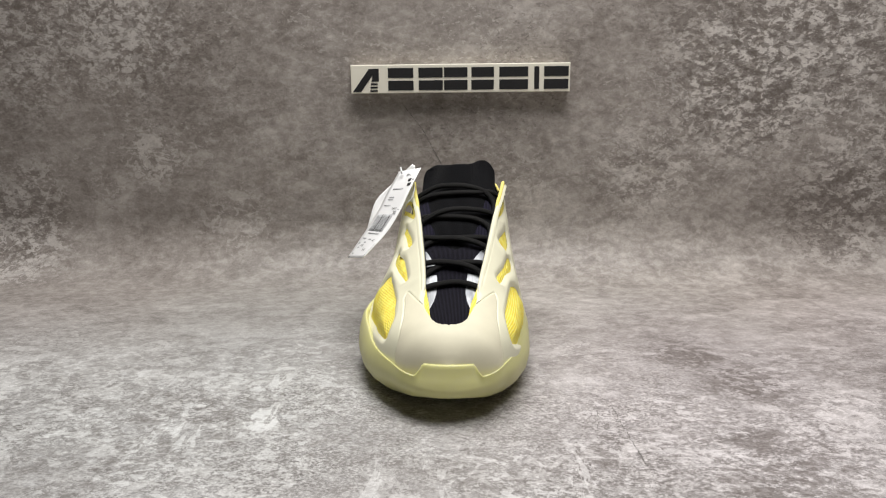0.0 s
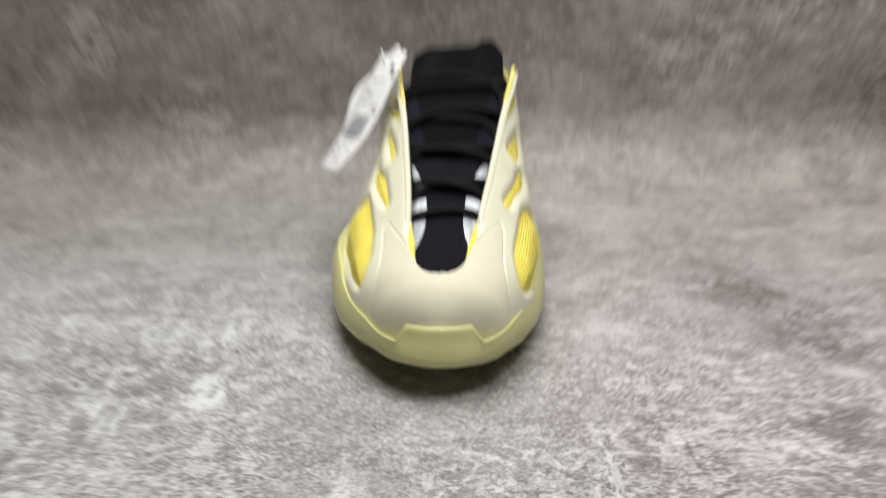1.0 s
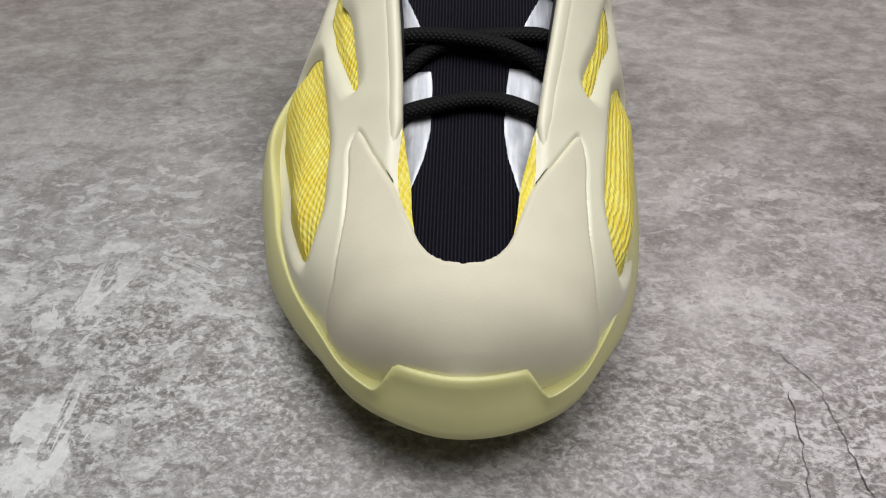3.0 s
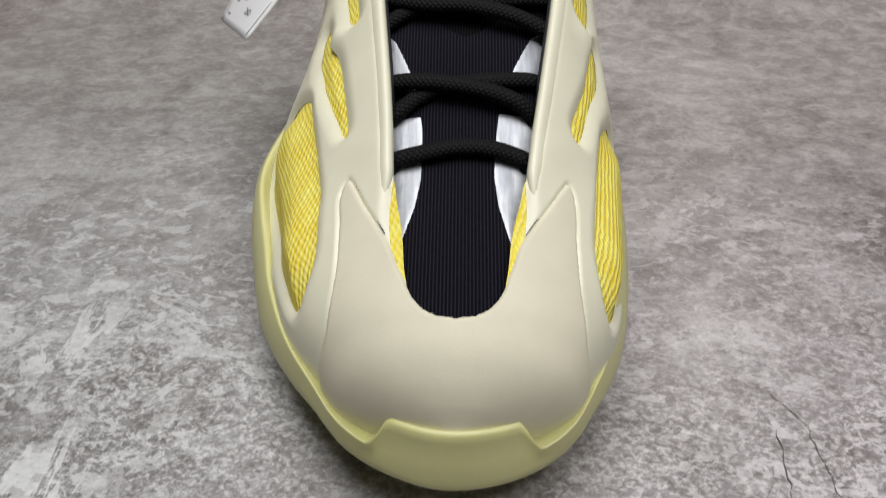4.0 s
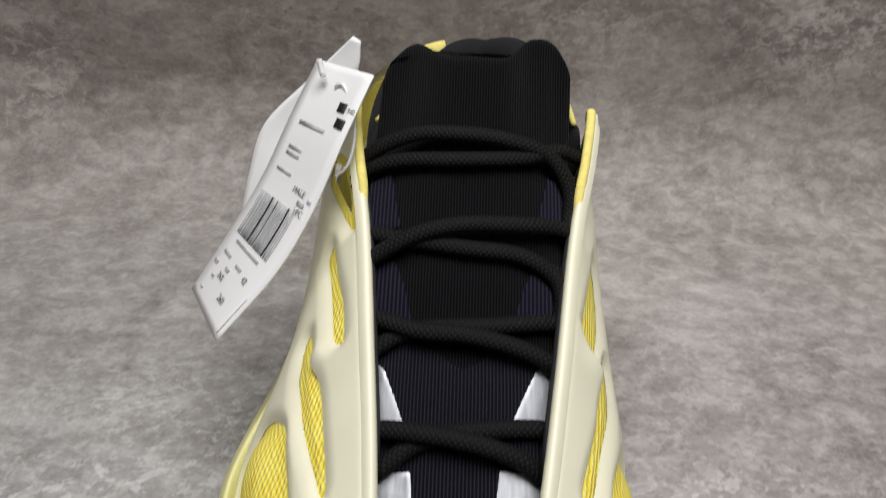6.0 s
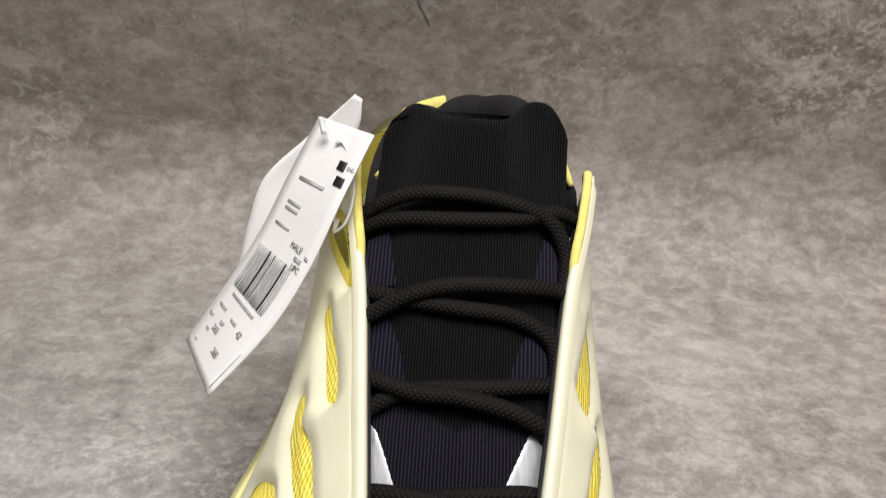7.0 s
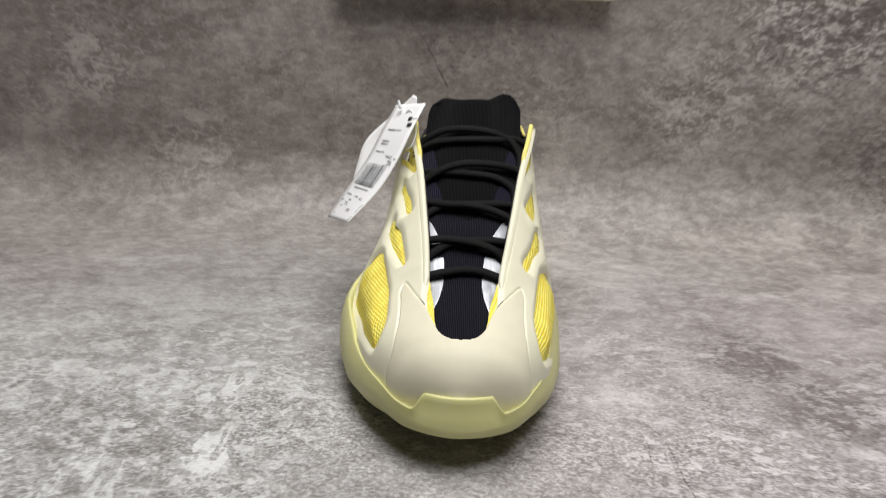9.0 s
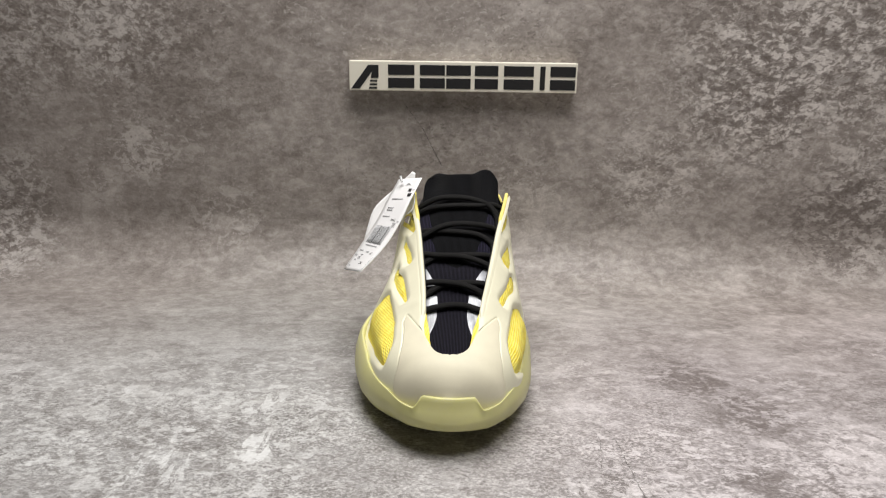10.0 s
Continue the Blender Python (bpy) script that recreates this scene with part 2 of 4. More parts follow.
def rubber():
    """Lime, slightly glassy rubber."""
    m = Nodes("lime_rubber", 0.42)
    v = m.coords()
    m.colour(m.ramp(m.noise(v, 25, 4), [(0.3, (.60, .59, .255)), (0.7, (.66, .64, .31))]))
    m.bsdf.inputs["Subsurface Weight"].default_value = 0.25
    m.bsdf.inputs["Subsurface Radius"].default_value = (0.004, 0.004, 0.0015)
    m.bsdf.inputs["Subsurface Scale"].default_value = 1.0
    m.bump(m.noise(v, 500, 3), 0.10, 0.0003)
    return m.mat


def reflective_film():
    """Silver film with lengthwise streaks and scuffs."""
    m = Nodes("silver_reflective_film", 0.42, 0.35)
    streak = m.noise(m.coords("UV", (1, .10, 1)), 420.0, 5, 0.65)
    cloud = m.noise(m.coords("UV"), 130.0, 4, 0.6)
    tone = m.ramp(streak, [(0.36, (.27, .29, .315)), (0.52, (.44, .46, .49)), (0.66, (.72, .74, .76))])
    m.colour(m.mix(0.4, tone, m.ramp(cloud, [(0.36, (.28, .30, .33)), (0.64, (.60, .62, .65))])))
    m.put(m.bsdf.inputs["Roughness"], m.ramp(cloud, [(0.35, 0.32), (0.65, 0.55)]))
    m.bump(streak, 0.25, 0.0003)
    return m.mat


BACKDROP = backdrop_material()
YELLOW = mesh_textile()
FOAM = plain("yellow_foam", (.86, .75, .22), 0.8, vary=.12, scale=300, grain=.5, depth=.0005).mat
CAGE = plain("cream_moulded_plastic", (.80, .785, .60), 0.38, vary=.04, scale=40, grain=.06, depth=.0002).mat
CAP = plain("beige_nubuck", (.735, .70, .535), 0.62, vary=.05, scale=45, grain=.22, depth=.0002, grain_scale=1800).mat
RUBBER = rubber()
TONGUE = ribbed("black_rib_knit", (.0066, .0063, .0098), .0009, .0005)
PLUSH = ribbed("black_plush_knit", (.0034, .0036, .0042), .0008, .0003, 0.95, 0.7)
NAVY = ribbed("navy_rib_knit", (.0078, .0072, .0145), .0011, .0006, .8)
LACE = lace_material()
STRAP = plain("charcoal_edge_tape", (.022, .022, .024), 0.85, vary=.3, scale=300, grain=.5, depth=.0003, grain_scale=1600).mat
SOCK = plain("black_collar_knit", (.0040, .0040, .0062), 0.9, vary=.3, scale=200, grain=.6, depth=.0004, grain_scale=1500).mat
SILVER = reflective_film()
PAPER = plain("white_coated_card", (.92, .93, .93), 0.38, vary=.015, scale=30, grain=.03).mat
INK = plain("black_print", (.012, .012, .013), 0.5, vary=.2, scale=400, grain=0).mat
GREY_INK = plain("grey_print", (.50, .51, .52), 0.5, vary=.2, scale=400, grain=0).mat
NYLON = plain("clear_nylon", (.82, .84, .84), 0.25, vary=.02, grain=0).mat
CRACK = plain("dark_print", (.11, .10, .093), 0.5, vary=.3, scale=300, grain=0).mat
SIGN = plain("cream_foam_board", (.86, .83, .71), 0.45, vary=.03, scale=25, grain=.05).mat
ROOM = plain("grey_wall_paint", (.42, .41, .40), 0.8, vary=.05, scale=3, grain=.1).mat


# ---- mesh helpers ----
def part(name, mesh, material, parent=None, label=""):
    """Links a mesh or bmesh as one object, under a thing if one is given."""
    if isinstance(mesh, bmesh.types.BMesh):
        bm, mesh = mesh, bpy.data.meshes.new(name)
        bm.to_mesh(mesh)
        bm.free()
    mesh.materials.append(material)
    ob = new(name, mesh)
    if parent:
        ob.parent = parent
    return tagged(ob, label)


def mesh_from(name, verts, faces, uvs=None, smooth=True):
    mesh = bpy.data.meshes.new(name)
    mesh.from_pydata([tuple(map(float, v)) for v in verts], [], faces)
    if uvs is not None:
        loops = np.empty(len(mesh.loops), int)
        mesh.loops.foreach_get("vertex_index", loops)
        layer = mesh.uv_layers.new(name="UVMap")
        layer.data.foreach_set("uv", np.asarray(uvs, np.float32)[loops].ravel())
    if smooth:
        mesh.polygons.foreach_set("use_smooth", [True] * len(mesh.polygons))
    mesh.update()
    return mesh


def grid_mesh(name, points, uvs=None, wrap=False, smooth=True):
    """A sheet from an array of points, closed round its second axis if wrap."""
    n, k = points.shape[:2]
    faces = []
    for i in range(n - 1):
        for j in range(k if wrap else k - 1):
            l = (j + 1) % k
            faces.append((i * k + j, i * k + l, (i + 1) * k + l, (i + 1) * k + j))
    return mesh_from(name, points.reshape(-1, 3), faces, None if uvs is None else uvs.reshape(-1, 2), smooth)


def clipped(name, points, keep, uvs):
    """The part of a sheet where keep is above zero, cut along a smooth line."""
    n, k = keep.shape
    p, d, w = points.reshape(-1, 3), keep.ravel(), uvs.reshape(-1, 2)
    verts, coords, faces, made = [], [], [], {}

    def corner(i):
        if i not in made:
            made[i] = len(verts)
            verts.append(p[i]), coords.append(w[i])
        return made[i]

    def cut(i, j):
        key = (min(i, j), max(i, j))
        if key not in made:
            i, j = key
            t = d[i] / (d[i] - d[j])
            made[key] = len(verts)
            verts.append(p[i] + t * (p[j] - p[i])), coords.append(w[i] + t * (w[j] - w[i]))
        return made[key]

    for i in range(n - 1):
        row = keep[i:i + 2].max(0)
        for j in range(k - 1):
            if row[j] <= 0 and row[j + 1] <= 0:
                continue
            quad = (i * k + j, (i + 1) * k + j, (i + 1) * k + j + 1, i * k + j + 1)
            face = []
            for a, b in zip(quad, quad[1:] + quad[:1]):
                if d[a] > 0:
                    face.append(corner(a))
                if (d[a] > 0) != (d[b] > 0):
                    face.append(cut(a, b))
            if len(face) > 2:
                faces.append(face)
    return mesh_from(name, verts, faces, coords)


def tube(name, points, wide, high, up=(0, 0, 1), sides=12, steps=8, taper=False):
    """A cord of oval section through a few points."""
    pts = np.array(points, float)
    ext = np.vstack([2 * pts[0] - pts[1], pts, 2 * pts[-1] - pts[-2]])
    line = []
    for i in range(1, len(ext) - 2):
        a, b, c, e = ext[i - 1:i + 3]
        for t in np.linspace(0, 1, steps, endpoint=False):
            line.append(.5 * (2 * b + (c - a) * t + (2 * a - 5 * b + 4 * c - e) * t * t + (3 * b - a - 3 * c + e) * t**3))
    line = np.array(line + [pts[-1]])
    way = np.gradient(line, axis=0)
    way /= np.linalg.norm(way, axis=1)[:, None]
    side = np.cross(way, np.array(up, float))
    side /= np.linalg.norm(side, axis=1)[:, None]
    lift = np.cross(side, way)
    ang = np.linspace(0, 2 * np.pi, sides, endpoint=False)
    size = np.ones(len(line))
    if taper:
        size[0] = size[-1] = .3
    ring = line[:, None] + (side[:, None] * np.cos(ang)[None, :, None] * wide + lift[:, None] * np.sin(ang)[None, :, None] * high) * size[:, None, None]
    run = np.concatenate([[0], np.cumsum(np.linalg.norm(np.diff(line, axis=0), axis=1))])
    uv = np.stack(np.broadcast_arrays(run[:, None], (ang * (wide + high) / 2)[None]), -1)
    mesh = grid_mesh(name, ring, uv, wrap=True)
    bm = bmesh.new()
    bm.from_mesh(mesh)
    bmesh.ops.holes_fill(bm, edges=[e for e in bm.edges if e.is_boundary])
    bm.to_mesh(mesh)
    bm.free()
    return mesh


def block(size, bevel=0.0, at=(0, 0, 0)):
    bm = bmesh.new()
    bmesh.ops.create_cube(bm, size=1)
    bmesh.ops.scale(bm, vec=size, verts=bm.verts)
    if bevel:
        bmesh.ops.bevel(bm, geom=list(bm.edges), offset=bevel, segments=2, affect="EDGES", profile=0.5)
    bmesh.ops.translate(bm, vec=at, verts=bm.verts)
    return bm


def outline_distance(a, b, corners, soften=6):
    """How far inside (above zero) a closed rounded outline each point (a, b) lies."""
    c = np.array(corners, float)
    n = len(c)
    line = []
    for i in range(n):
        p0, p1, p2, p3 = c[i - 1], c[i], c[(i + 1) % n], c[(i + 2) % n]
        for t in np.linspace(0, 1, soften, endpoint=False):
            line.append(.5 * (2 * p1 + (p2 - p0) * t + (2 * p0 - 5 * p1 + 4 * p2 - p3) * t * t + (3 * p1 - p0 - 3 * p2 + p3) * t**3))
    line = np.array(line)
    best, inside = np.full(a.shape, 9.0), np.zeros(a.shape, bool)
    for (x0, y0), (x1, y1) in zip(line, np.roll(line, -1, 0)):
        dx, dy = x1 - x0, y1 - y0
        t = np.clip(((a - x0) * dx + (b - y0) * dy) / (dx * dx + dy * dy + 1e-18), 0, 1)
        best = np.minimum(best, np.hypot(a - x0 - t * dx, b - y0 - t * dy))
        if y0 != y1:
            inside ^= ((y0 > b) != (y1 > b)) & (a < dx * (b - y0) / (y1 - y0) + x0)
    return np.where(inside, best, -best)


def thing(name, at, label, category):
    ob = new(name)
    ob.location = at
    ob.empty_display_size = 0.02
    return tagged(ob, label, category)


# ---- the backdrop and the room ----
WALL_Y, BEND = 0.343, 0.062


def build_backdrop():
    line, run = [], 0.0
    for y in np.linspace(-0.80, WALL_Y - BEND, 24):
        line.append((y, 0.0))
    for a in np.linspace(0, 90, 20)[1:]:
        line.append((WALL_Y - BEND + BEND * math.sin(radians(a)), BEND - BEND * math.cos(radians(a))))
    for z in np.linspace(BEND, 0.62, 14)[1:]:
        line.append((WALL_Y, z))
    line = np.array(line)
    run = np.concatenate([[0], np.cumsum(np.linalg.norm(np.diff(line, axis=0), axis=1))])
    xs = np.linspace(-0.85, 0.85, 40)
    pts = np.stack(np.broadcast_arrays(xs[None], line[:, None, 0], line[:, None, 1]), -1)
    uv = np.stack(np.broadcast_arrays(xs[None], run[:, None]), -1)
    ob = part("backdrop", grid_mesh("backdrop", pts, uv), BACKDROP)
    mod = ob.modifiers.new("thickness", "SOLIDIFY")
    mod.thickness, mod.offset = 0.004, -1
    tagged(ob, "grey-brown concrete-print backdrop sheet curving up to a wall", "backdrop", kind="structure")
    return ob


def build_room():
    # unseen walls, ceiling and floor, added to close the set for bounced light
    for name, size, at in (("wall_south", (3.6, .06, 2.2), (0, -1.6, 0.75)), ("wall_north", (3.6, .06, 2.2), (0, 1.4, 0.75)),
                           ("wall_west", (.06, 2.94, 2.2), (-1.8, -.1, 0.75)), ("wall_east", (.06, 2.94, 2.2), (1.8, -.1, 0.75)),
                           ("ceiling", (3.66, 3.06, .06), (0, -.1, 1.881)), ("floor", (3.66, 3.06, .06), (0, -.1, -0.381))):
        tagged(part(name, block(size, at=at), ROOM), "plain grey painted room surface, unseen, added for bounced light", name.split("_")[0], kind="structure")
    bm = block((1.74, 1.22, .03), .004, (0, -.225, -.0195))
    tagged(part("table", bm, ROOM), "plain grey tabletop under the backdrop", "table")


def crack(points, width):
    """A printed hair crack: a thin, uneven dark line on the sheet."""
    rng = random.Random(int(abs(points[0][0]) * 1e4))
    pts = np.array(points, float)
    run = np.concatenate([[0], np.cumsum(np.linalg.norm(np.diff(pts, axis=0), axis=1))])
    n = max(6, int(run[-1] / .002))
    line = np.stack([np.interp(np.linspace(0, run[-1], n), run, pts[:, k]) for k in range(3)], -1)
    on_wall = abs(pts[0][1] - WALL_Y) < .003
    side, out = (np.array([1.0, 0, 0]), np.array([0, -.0004, 0])) if on_wall else (np.array([1.0, .15, 0]), np.array([0, 0, .0004]))
    rows = []
    for i, p in enumerate(line):
        k = width * (.35 + .9 * rng.random()) * (1 if 0 < i < n - 1 else .2)
        q = p + side * rng.gauss(0, .0003) + out
        rows.append([q - side * k / 2, q + side * k / 2])
    part("printed_crack", grid_mesh("printed_crack", np.array(rows)), CRACK, backdrop)


backdrop = build_backdrop()
for points, width in (([(.098, .052, 0), (.106, .039, 0), (.107, .025, 0), (.108, .009, 0), (.112, -.034, 0)], .00036), ([(.097, .038, 0), (.095, .021, 0), (.092, .004, 0)], .00032),
                      ([(.092, .023, 0), (.085, .013, 0), (.074, .006, 0)], .00016), ([(-.049, WALL_Y, .172), (-.032, WALL_Y, .150), (-.012, WALL_Y, .112)], .0006),
                      ([(-.376, .212, 0), (-.369, .216, 0)], .0020), ([(-.263, .018, 0), (-.252, .020, 0)], .0016), ([(.050, WALL_Y, .107), (.062, WALL_Y, .109)], .0018)):
    crack(points, width)
build_room()


# ---- the sneaker ----
def smooth_step(x):
    x = np.clip(x, 0, 1)
    return x * x * (3 - 2 * x)


def spline(xs, ys):
    """A smooth curve through a few values (monotone-ish Hermite)."""
    xs, ys = np.array(xs, float), np.array(ys, float)
    d = np.diff(ys) / np.diff(xs)
    m = np.concatenate([[d[0]], (d[:-1] + d[1:]) / 2, [d[-1]]])
    m[1:-1][d[:-1] * d[1:] <= 0] = 0
    def f(x):
        x = np.clip(x, xs[0], xs[-1])
        i = np.clip(np.searchsorted(xs, x) - 1, 0, len(xs) - 2)
        h = xs[i + 1] - xs[i]
        t = (x - xs[i]) / h
        return ((2 * t**3 - 3 * t**2 + 1) * ys[i] + (t**3 - 2 * t**2 + t) * h * m[i]
                + (3 * t**2 - 2 * t**3) * ys[i + 1] + (t**3 - t**2) * h * m[i + 1])
    return f


# The shoe's measures, in metres from the toe (y) to the heel; its middle lies near x = 0.
TOE, HEEL = 0.0066, 0.306
sole_left = spline([0, .02, .065, .11, .18, .207, .27, .325, .362, .412, .4455, .512, .579, .646, .75, .90, 1], [.015, .0213, .0312, .0422, .0538, .0562, .0612, .0636, .0627, .0596, .0570, .0535, .0510, .0490, .0465, .0452, .0450])
sole_right = spline([0, .018, .063, .095, .125, .17, .23, .30, .36, .45, .60, .75, .90, 1], [.029, .0315, .0388, .0450, .0492, .0537, .0571, .0592, .0598, .0580, .0510, .0470, .0455, .0450])


def sole_x(y, side):
    """The sole's edge at y, side -1 or 1; rounded at toe and heel."""
    t = (y - TOE) / (HEEL - TOE)
    a = np.clip((y - TOE) / .016, 0, 1)
    b = np.clip((HEEL - y) / .045, 0, 1)
    nose = (1 - (1 - a) ** 2.2) ** .5 * (1 - (1 - b) ** 2.2) ** .5
    w = np.where(side < 0, sole_left(t), sole_right(t))
    mid = np.where(t < .2, .003, .002)
    return mid * (1 - nose) + side * w * nose


throat_mid = spline([.03, .042, .10, .17, .20], [.0042, .0042, .0062, .0074, .0080])
throat_half = spline([.0312, .03135, .0320, .0345, .038, .042, .053, .063, .082, .113, .15, .17, .19, .23, .30], [.0001, .0030, .0055, .0088, .0110, .0122, .0140, .0162, .0185, .0228, .0281, .0325, .0352, .0355, .03])
throat_z = spline([.0085, .011, .0137, .0165, .022, .0312, .042, .063, .083, .113, .15, .188, .22, .30], [.0325, .0340, .0358, .0432, .0505, .0555, .0585, .0660, .0740, .0865, .1015, .118, .120, .120])
crown_half = spline([.008, .020, .030, .042, .063, .082, .113, .15, .17, .19, .23, .30], [0, .0010, .0050, .0110, .0160, .0185, .0228, .0281, .0325, .0352, .0355, .03])
fullness = spline([.008, .047, .075, .09, .125, .16, .19, .24, .30], [2.7, 2.5, 1.85, 1.68, 1.75, 2.2, 2.9, 3.2, 3.2])
base_z = spline([.008, .05, .12, .20, .30], [.022, .022, .026, .032, .036])


lip_in = spline([.006, .011, .022, .039, .057, .078, .10, .14, .306], [.06, .10, .14, .32, .58, .70, .66, .90, .7])


def upper(y, v, side, lift=0.0):
    """A point of the shoe's upper at y; v runs from the sole (0) to the middle of the instep (1)."""
    y, v = np.asarray(y, float), np.asarray(v, float)
    inset = np.where(np.asarray(side) < 0, .0098, .0060) * lip_in(y) + .0008
    edge = sole_x(np.clip(y - .0020 - .0050 * smooth_step((.028 - y) / .015), TOE, HEEL), side)
    cx = throat_mid(np.clip(y, .03, .20))
    edge = edge - side * np.minimum(inset, np.abs(edge - cx) * .5)
    w = np.maximum(np.abs(edge - cx), .0005)
    n = fullness(y) + np.where(np.asarray(side) > 0, .25, 0) * np.clip((y - .03) / .03, 0, 1)
    zb = base_z(y)
    r_t = np.clip(crown_half(y) / w, 0, .93)
    h = (throat_z(y) - zb) / (1 - r_t ** n) ** (1 / n)
    th = v * np.pi / 2
    c, s = np.cos(th), np.sin(th)
    k = (c ** n + s ** n) ** (-1 / n)
    r, q = c * k, s * k
    return np.stack([cx + side * w * r, y, zb + h * q], -1)


sneaker = thing("sneaker", (0, 0.15, 0), "cream and yellow sneaker with black laces, lime sole and white tags", "shoe")
INTO = Matrix.Translation((0, -0.15, 0))


def shoe_part(name, mesh, material, label="", parent=None):
    ob = part(name, mesh, material, parent or sneaker, label)
    if parent is None:
        ob.data.transform(INTO)
    return ob


# upper: one sheet of points from the left edge of the sole over the instep to the right edge
ROWS_Y = np.concatenate([np.linspace(.0137, .02, 30, endpoint=False), np.linspace(.02, .20, 250, endpoint=False), np.linspace(.20, .2985, 70)])
COLS = np.linspace(-1, 1, 281)
GY, GU = np.meshgrid(ROWS_Y, COLS, indexing="ij")
SIDE = np.where(GU < 0, -1.0, 1.0)
GV = 1 - np.abs(GU)
SHEET = upper(GY, GV, SIDE)
TALL = 0.065  # metres that one unit of GV stands for
NORMAL = np.cross(np.gradient(SHEET, axis=1), np.gradient(SHEET, axis=0))
NORMAL /= np.linalg.norm(NORMAL, axis=2)[..., None] + 1e-12
NORMAL *= np.where(NORMAL[..., 2:3].mean() < 0, -1, 1)
ARC = np.cumsum(np.concatenate([np.zeros((len(ROWS_Y), 1)), np.linalg.norm(np.diff(SHEET, axis=1), axis=2)], 1), 1)
SHEET_UV = np.stack([GY, ARC - ARC[:, 140:141]], -1)


def region(left, right):
    """How far inside an outline, given for each flank of the shoe, the points of the sheet lie."""
    sides = [outline_distance(GY, GV * TALL, [(y, v * TALL) for y, v in corners]) for corners in (left, right)]
    return np.where(SIDE < 0, sides[0], sides[1])


def throat(extra):
    """Above zero outside the lacing gap, which is narrowed by extra(y)."""
    half = throat_half(np.clip(GY, .0312, .30)) - extra
    off = np.abs(SHEET[..., 0] - throat_mid(np.clip(GY, .03, .20)))
    side = off - half
    return np.where(GY < .0312, np.maximum(.0312 - GY, side), side)


def shoulder():
    """Above zero below the line to which the eyestays fall behind their tips."""
    top = np.where(GY < .190, .2, np.maximum(.119 - 5.0 * (GY - .190), .080 + .10 * np.clip(GY - .23, 0, 1)))
    return (top - SHEET[..., 2]) * .7


# openings of the cage, on the outer and on the inner flank
WINDOWS = [
    ([(.0450, .31), (.0535, .275), (.069, .215), (.0895, .145), (.104, .135), (.114, .26), (.108, .42), (.098, .455), (.0835, .477), (.068, .512), (.053, .495), (.0455, .393)],
     [(.0440, .28), (.0515, .205), (.061, .16), (.0715, .12), (.088, .06), (.105, .08), (.112, .23), (.098, .38), (.090, .406), (.075, .44), (.0575, .473), (.0465, .397)]),
    ([(.1215, .50), (.1075, .586), (.0885, .619), (.085, .603), (.0925, .569), (.109, .498), (.1185, .455), (.128, .42), (.130, .45)],
     [(.086, .531), (.0885, .575), (.1045, .50), (.1115, .475), (.121, .44), (.128, .39), (.126, .36), (.1145, .385), (.1005, .47)]),
    ([(.1195, .623), (.1225, .585), (.1325, .54), (.142, .495), (.150, .46), (.152, .485), (.142, .53), (.1315, .59), (.1225, .625)],
     [(.1225, .50), (.1265, .545), (.130, .535), (.1445, .46), (.152, .42), (.150, .39), (.1425, .39), (.1305, .435)]),
    ([(.150, .590), (.158, .52), (.172, .43), (.184, .38), (.184, .43), (.174, .51), (.160, .575)],
     [(.150, .545), (.158, .475), (.172, .385), (.184, .335), (.184, .385), (.174, .465), (.160, .53)]),
    ([(.150, .18), (.165, .08), (.200, .06), (.225, .10), (.210, .20), (.180, .27), (.160, .27)],
     [(.150, .135), (.165, .035), (.200, .015), (.225, .055), (.210, .155), (.180, .225), (.160, .225)]),
]
CAP_EDGE = (
    [(.004, -.1), (.022, -.1), (.0275, .10), (.0305, .268), (.0345, .452), (.0445, .568), (.0565, .607), (.0660, .608), (.0700, .630), (.0690, .655), (.0590, .718), (.0500, .775), (.0405, .818), (.036, .90), (.0335, 1.2), (.004, 1.2)],
    [(.004, -.1), (.022, -.1), (.0270, .10), (.0300, .268), (.0338, .418), (.0425, .520), (.0540, .565), (.0655, .574), (.0695, .595), (.0690, .620), (.0585, .705), (.0500, .772), (.0405, .815), (.036, .90), (.0335, 1.2), (.004, 1.2)])
WEDGE = .0026 * smooth_step((.068 - GY) / .016)  # how far the cage stands back from the lacing gap at its front

# yellow knit under everything
peek = .0004 * smooth_step((GY - .04) / .01) - .0010 * smooth_step((.040 - GY) / .003) - .0016 * smooth_step((GY - .064) / .008)
knit_keep = np.minimum(np.minimum(throat(peek), throat_z(GY) + .0010 - SHEET[..., 2]), shoulder() + np.where(GY > .172, -.0030, .0010))
# cut out behind the fourth opening: the dark hole stands in for shaded knit
knit_keep = np.minimum(knit_keep, .0015 - region(*WINDOWS[3]))
swell = .0026 * smooth_step(region(*WINDOWS[0]) / .009) + .0010 * smooth_step(region(*WINDOWS[1]) / .005)
knit = shoe_part("knit_underlay", clipped("knit_underlay", SHEET + NORMAL * swell[..., None], knit_keep, SHEET_UV), YELLOW, "yellow corded knit showing through the cage")

# the beige toe cap
cap_in = region(*CAP_EDGE)
cap_keep = np.minimum(cap_in, throat(0 * GY) - .0002)
rise = .0009 * smooth_step(cap_keep / .0006) + .0002
shoe_part("toe_cap", clipped("toe_cap", SHEET + NORMAL * rise[..., None], cap_keep, SHEET_UV), CAP, "smooth beige nubuck toe cap")

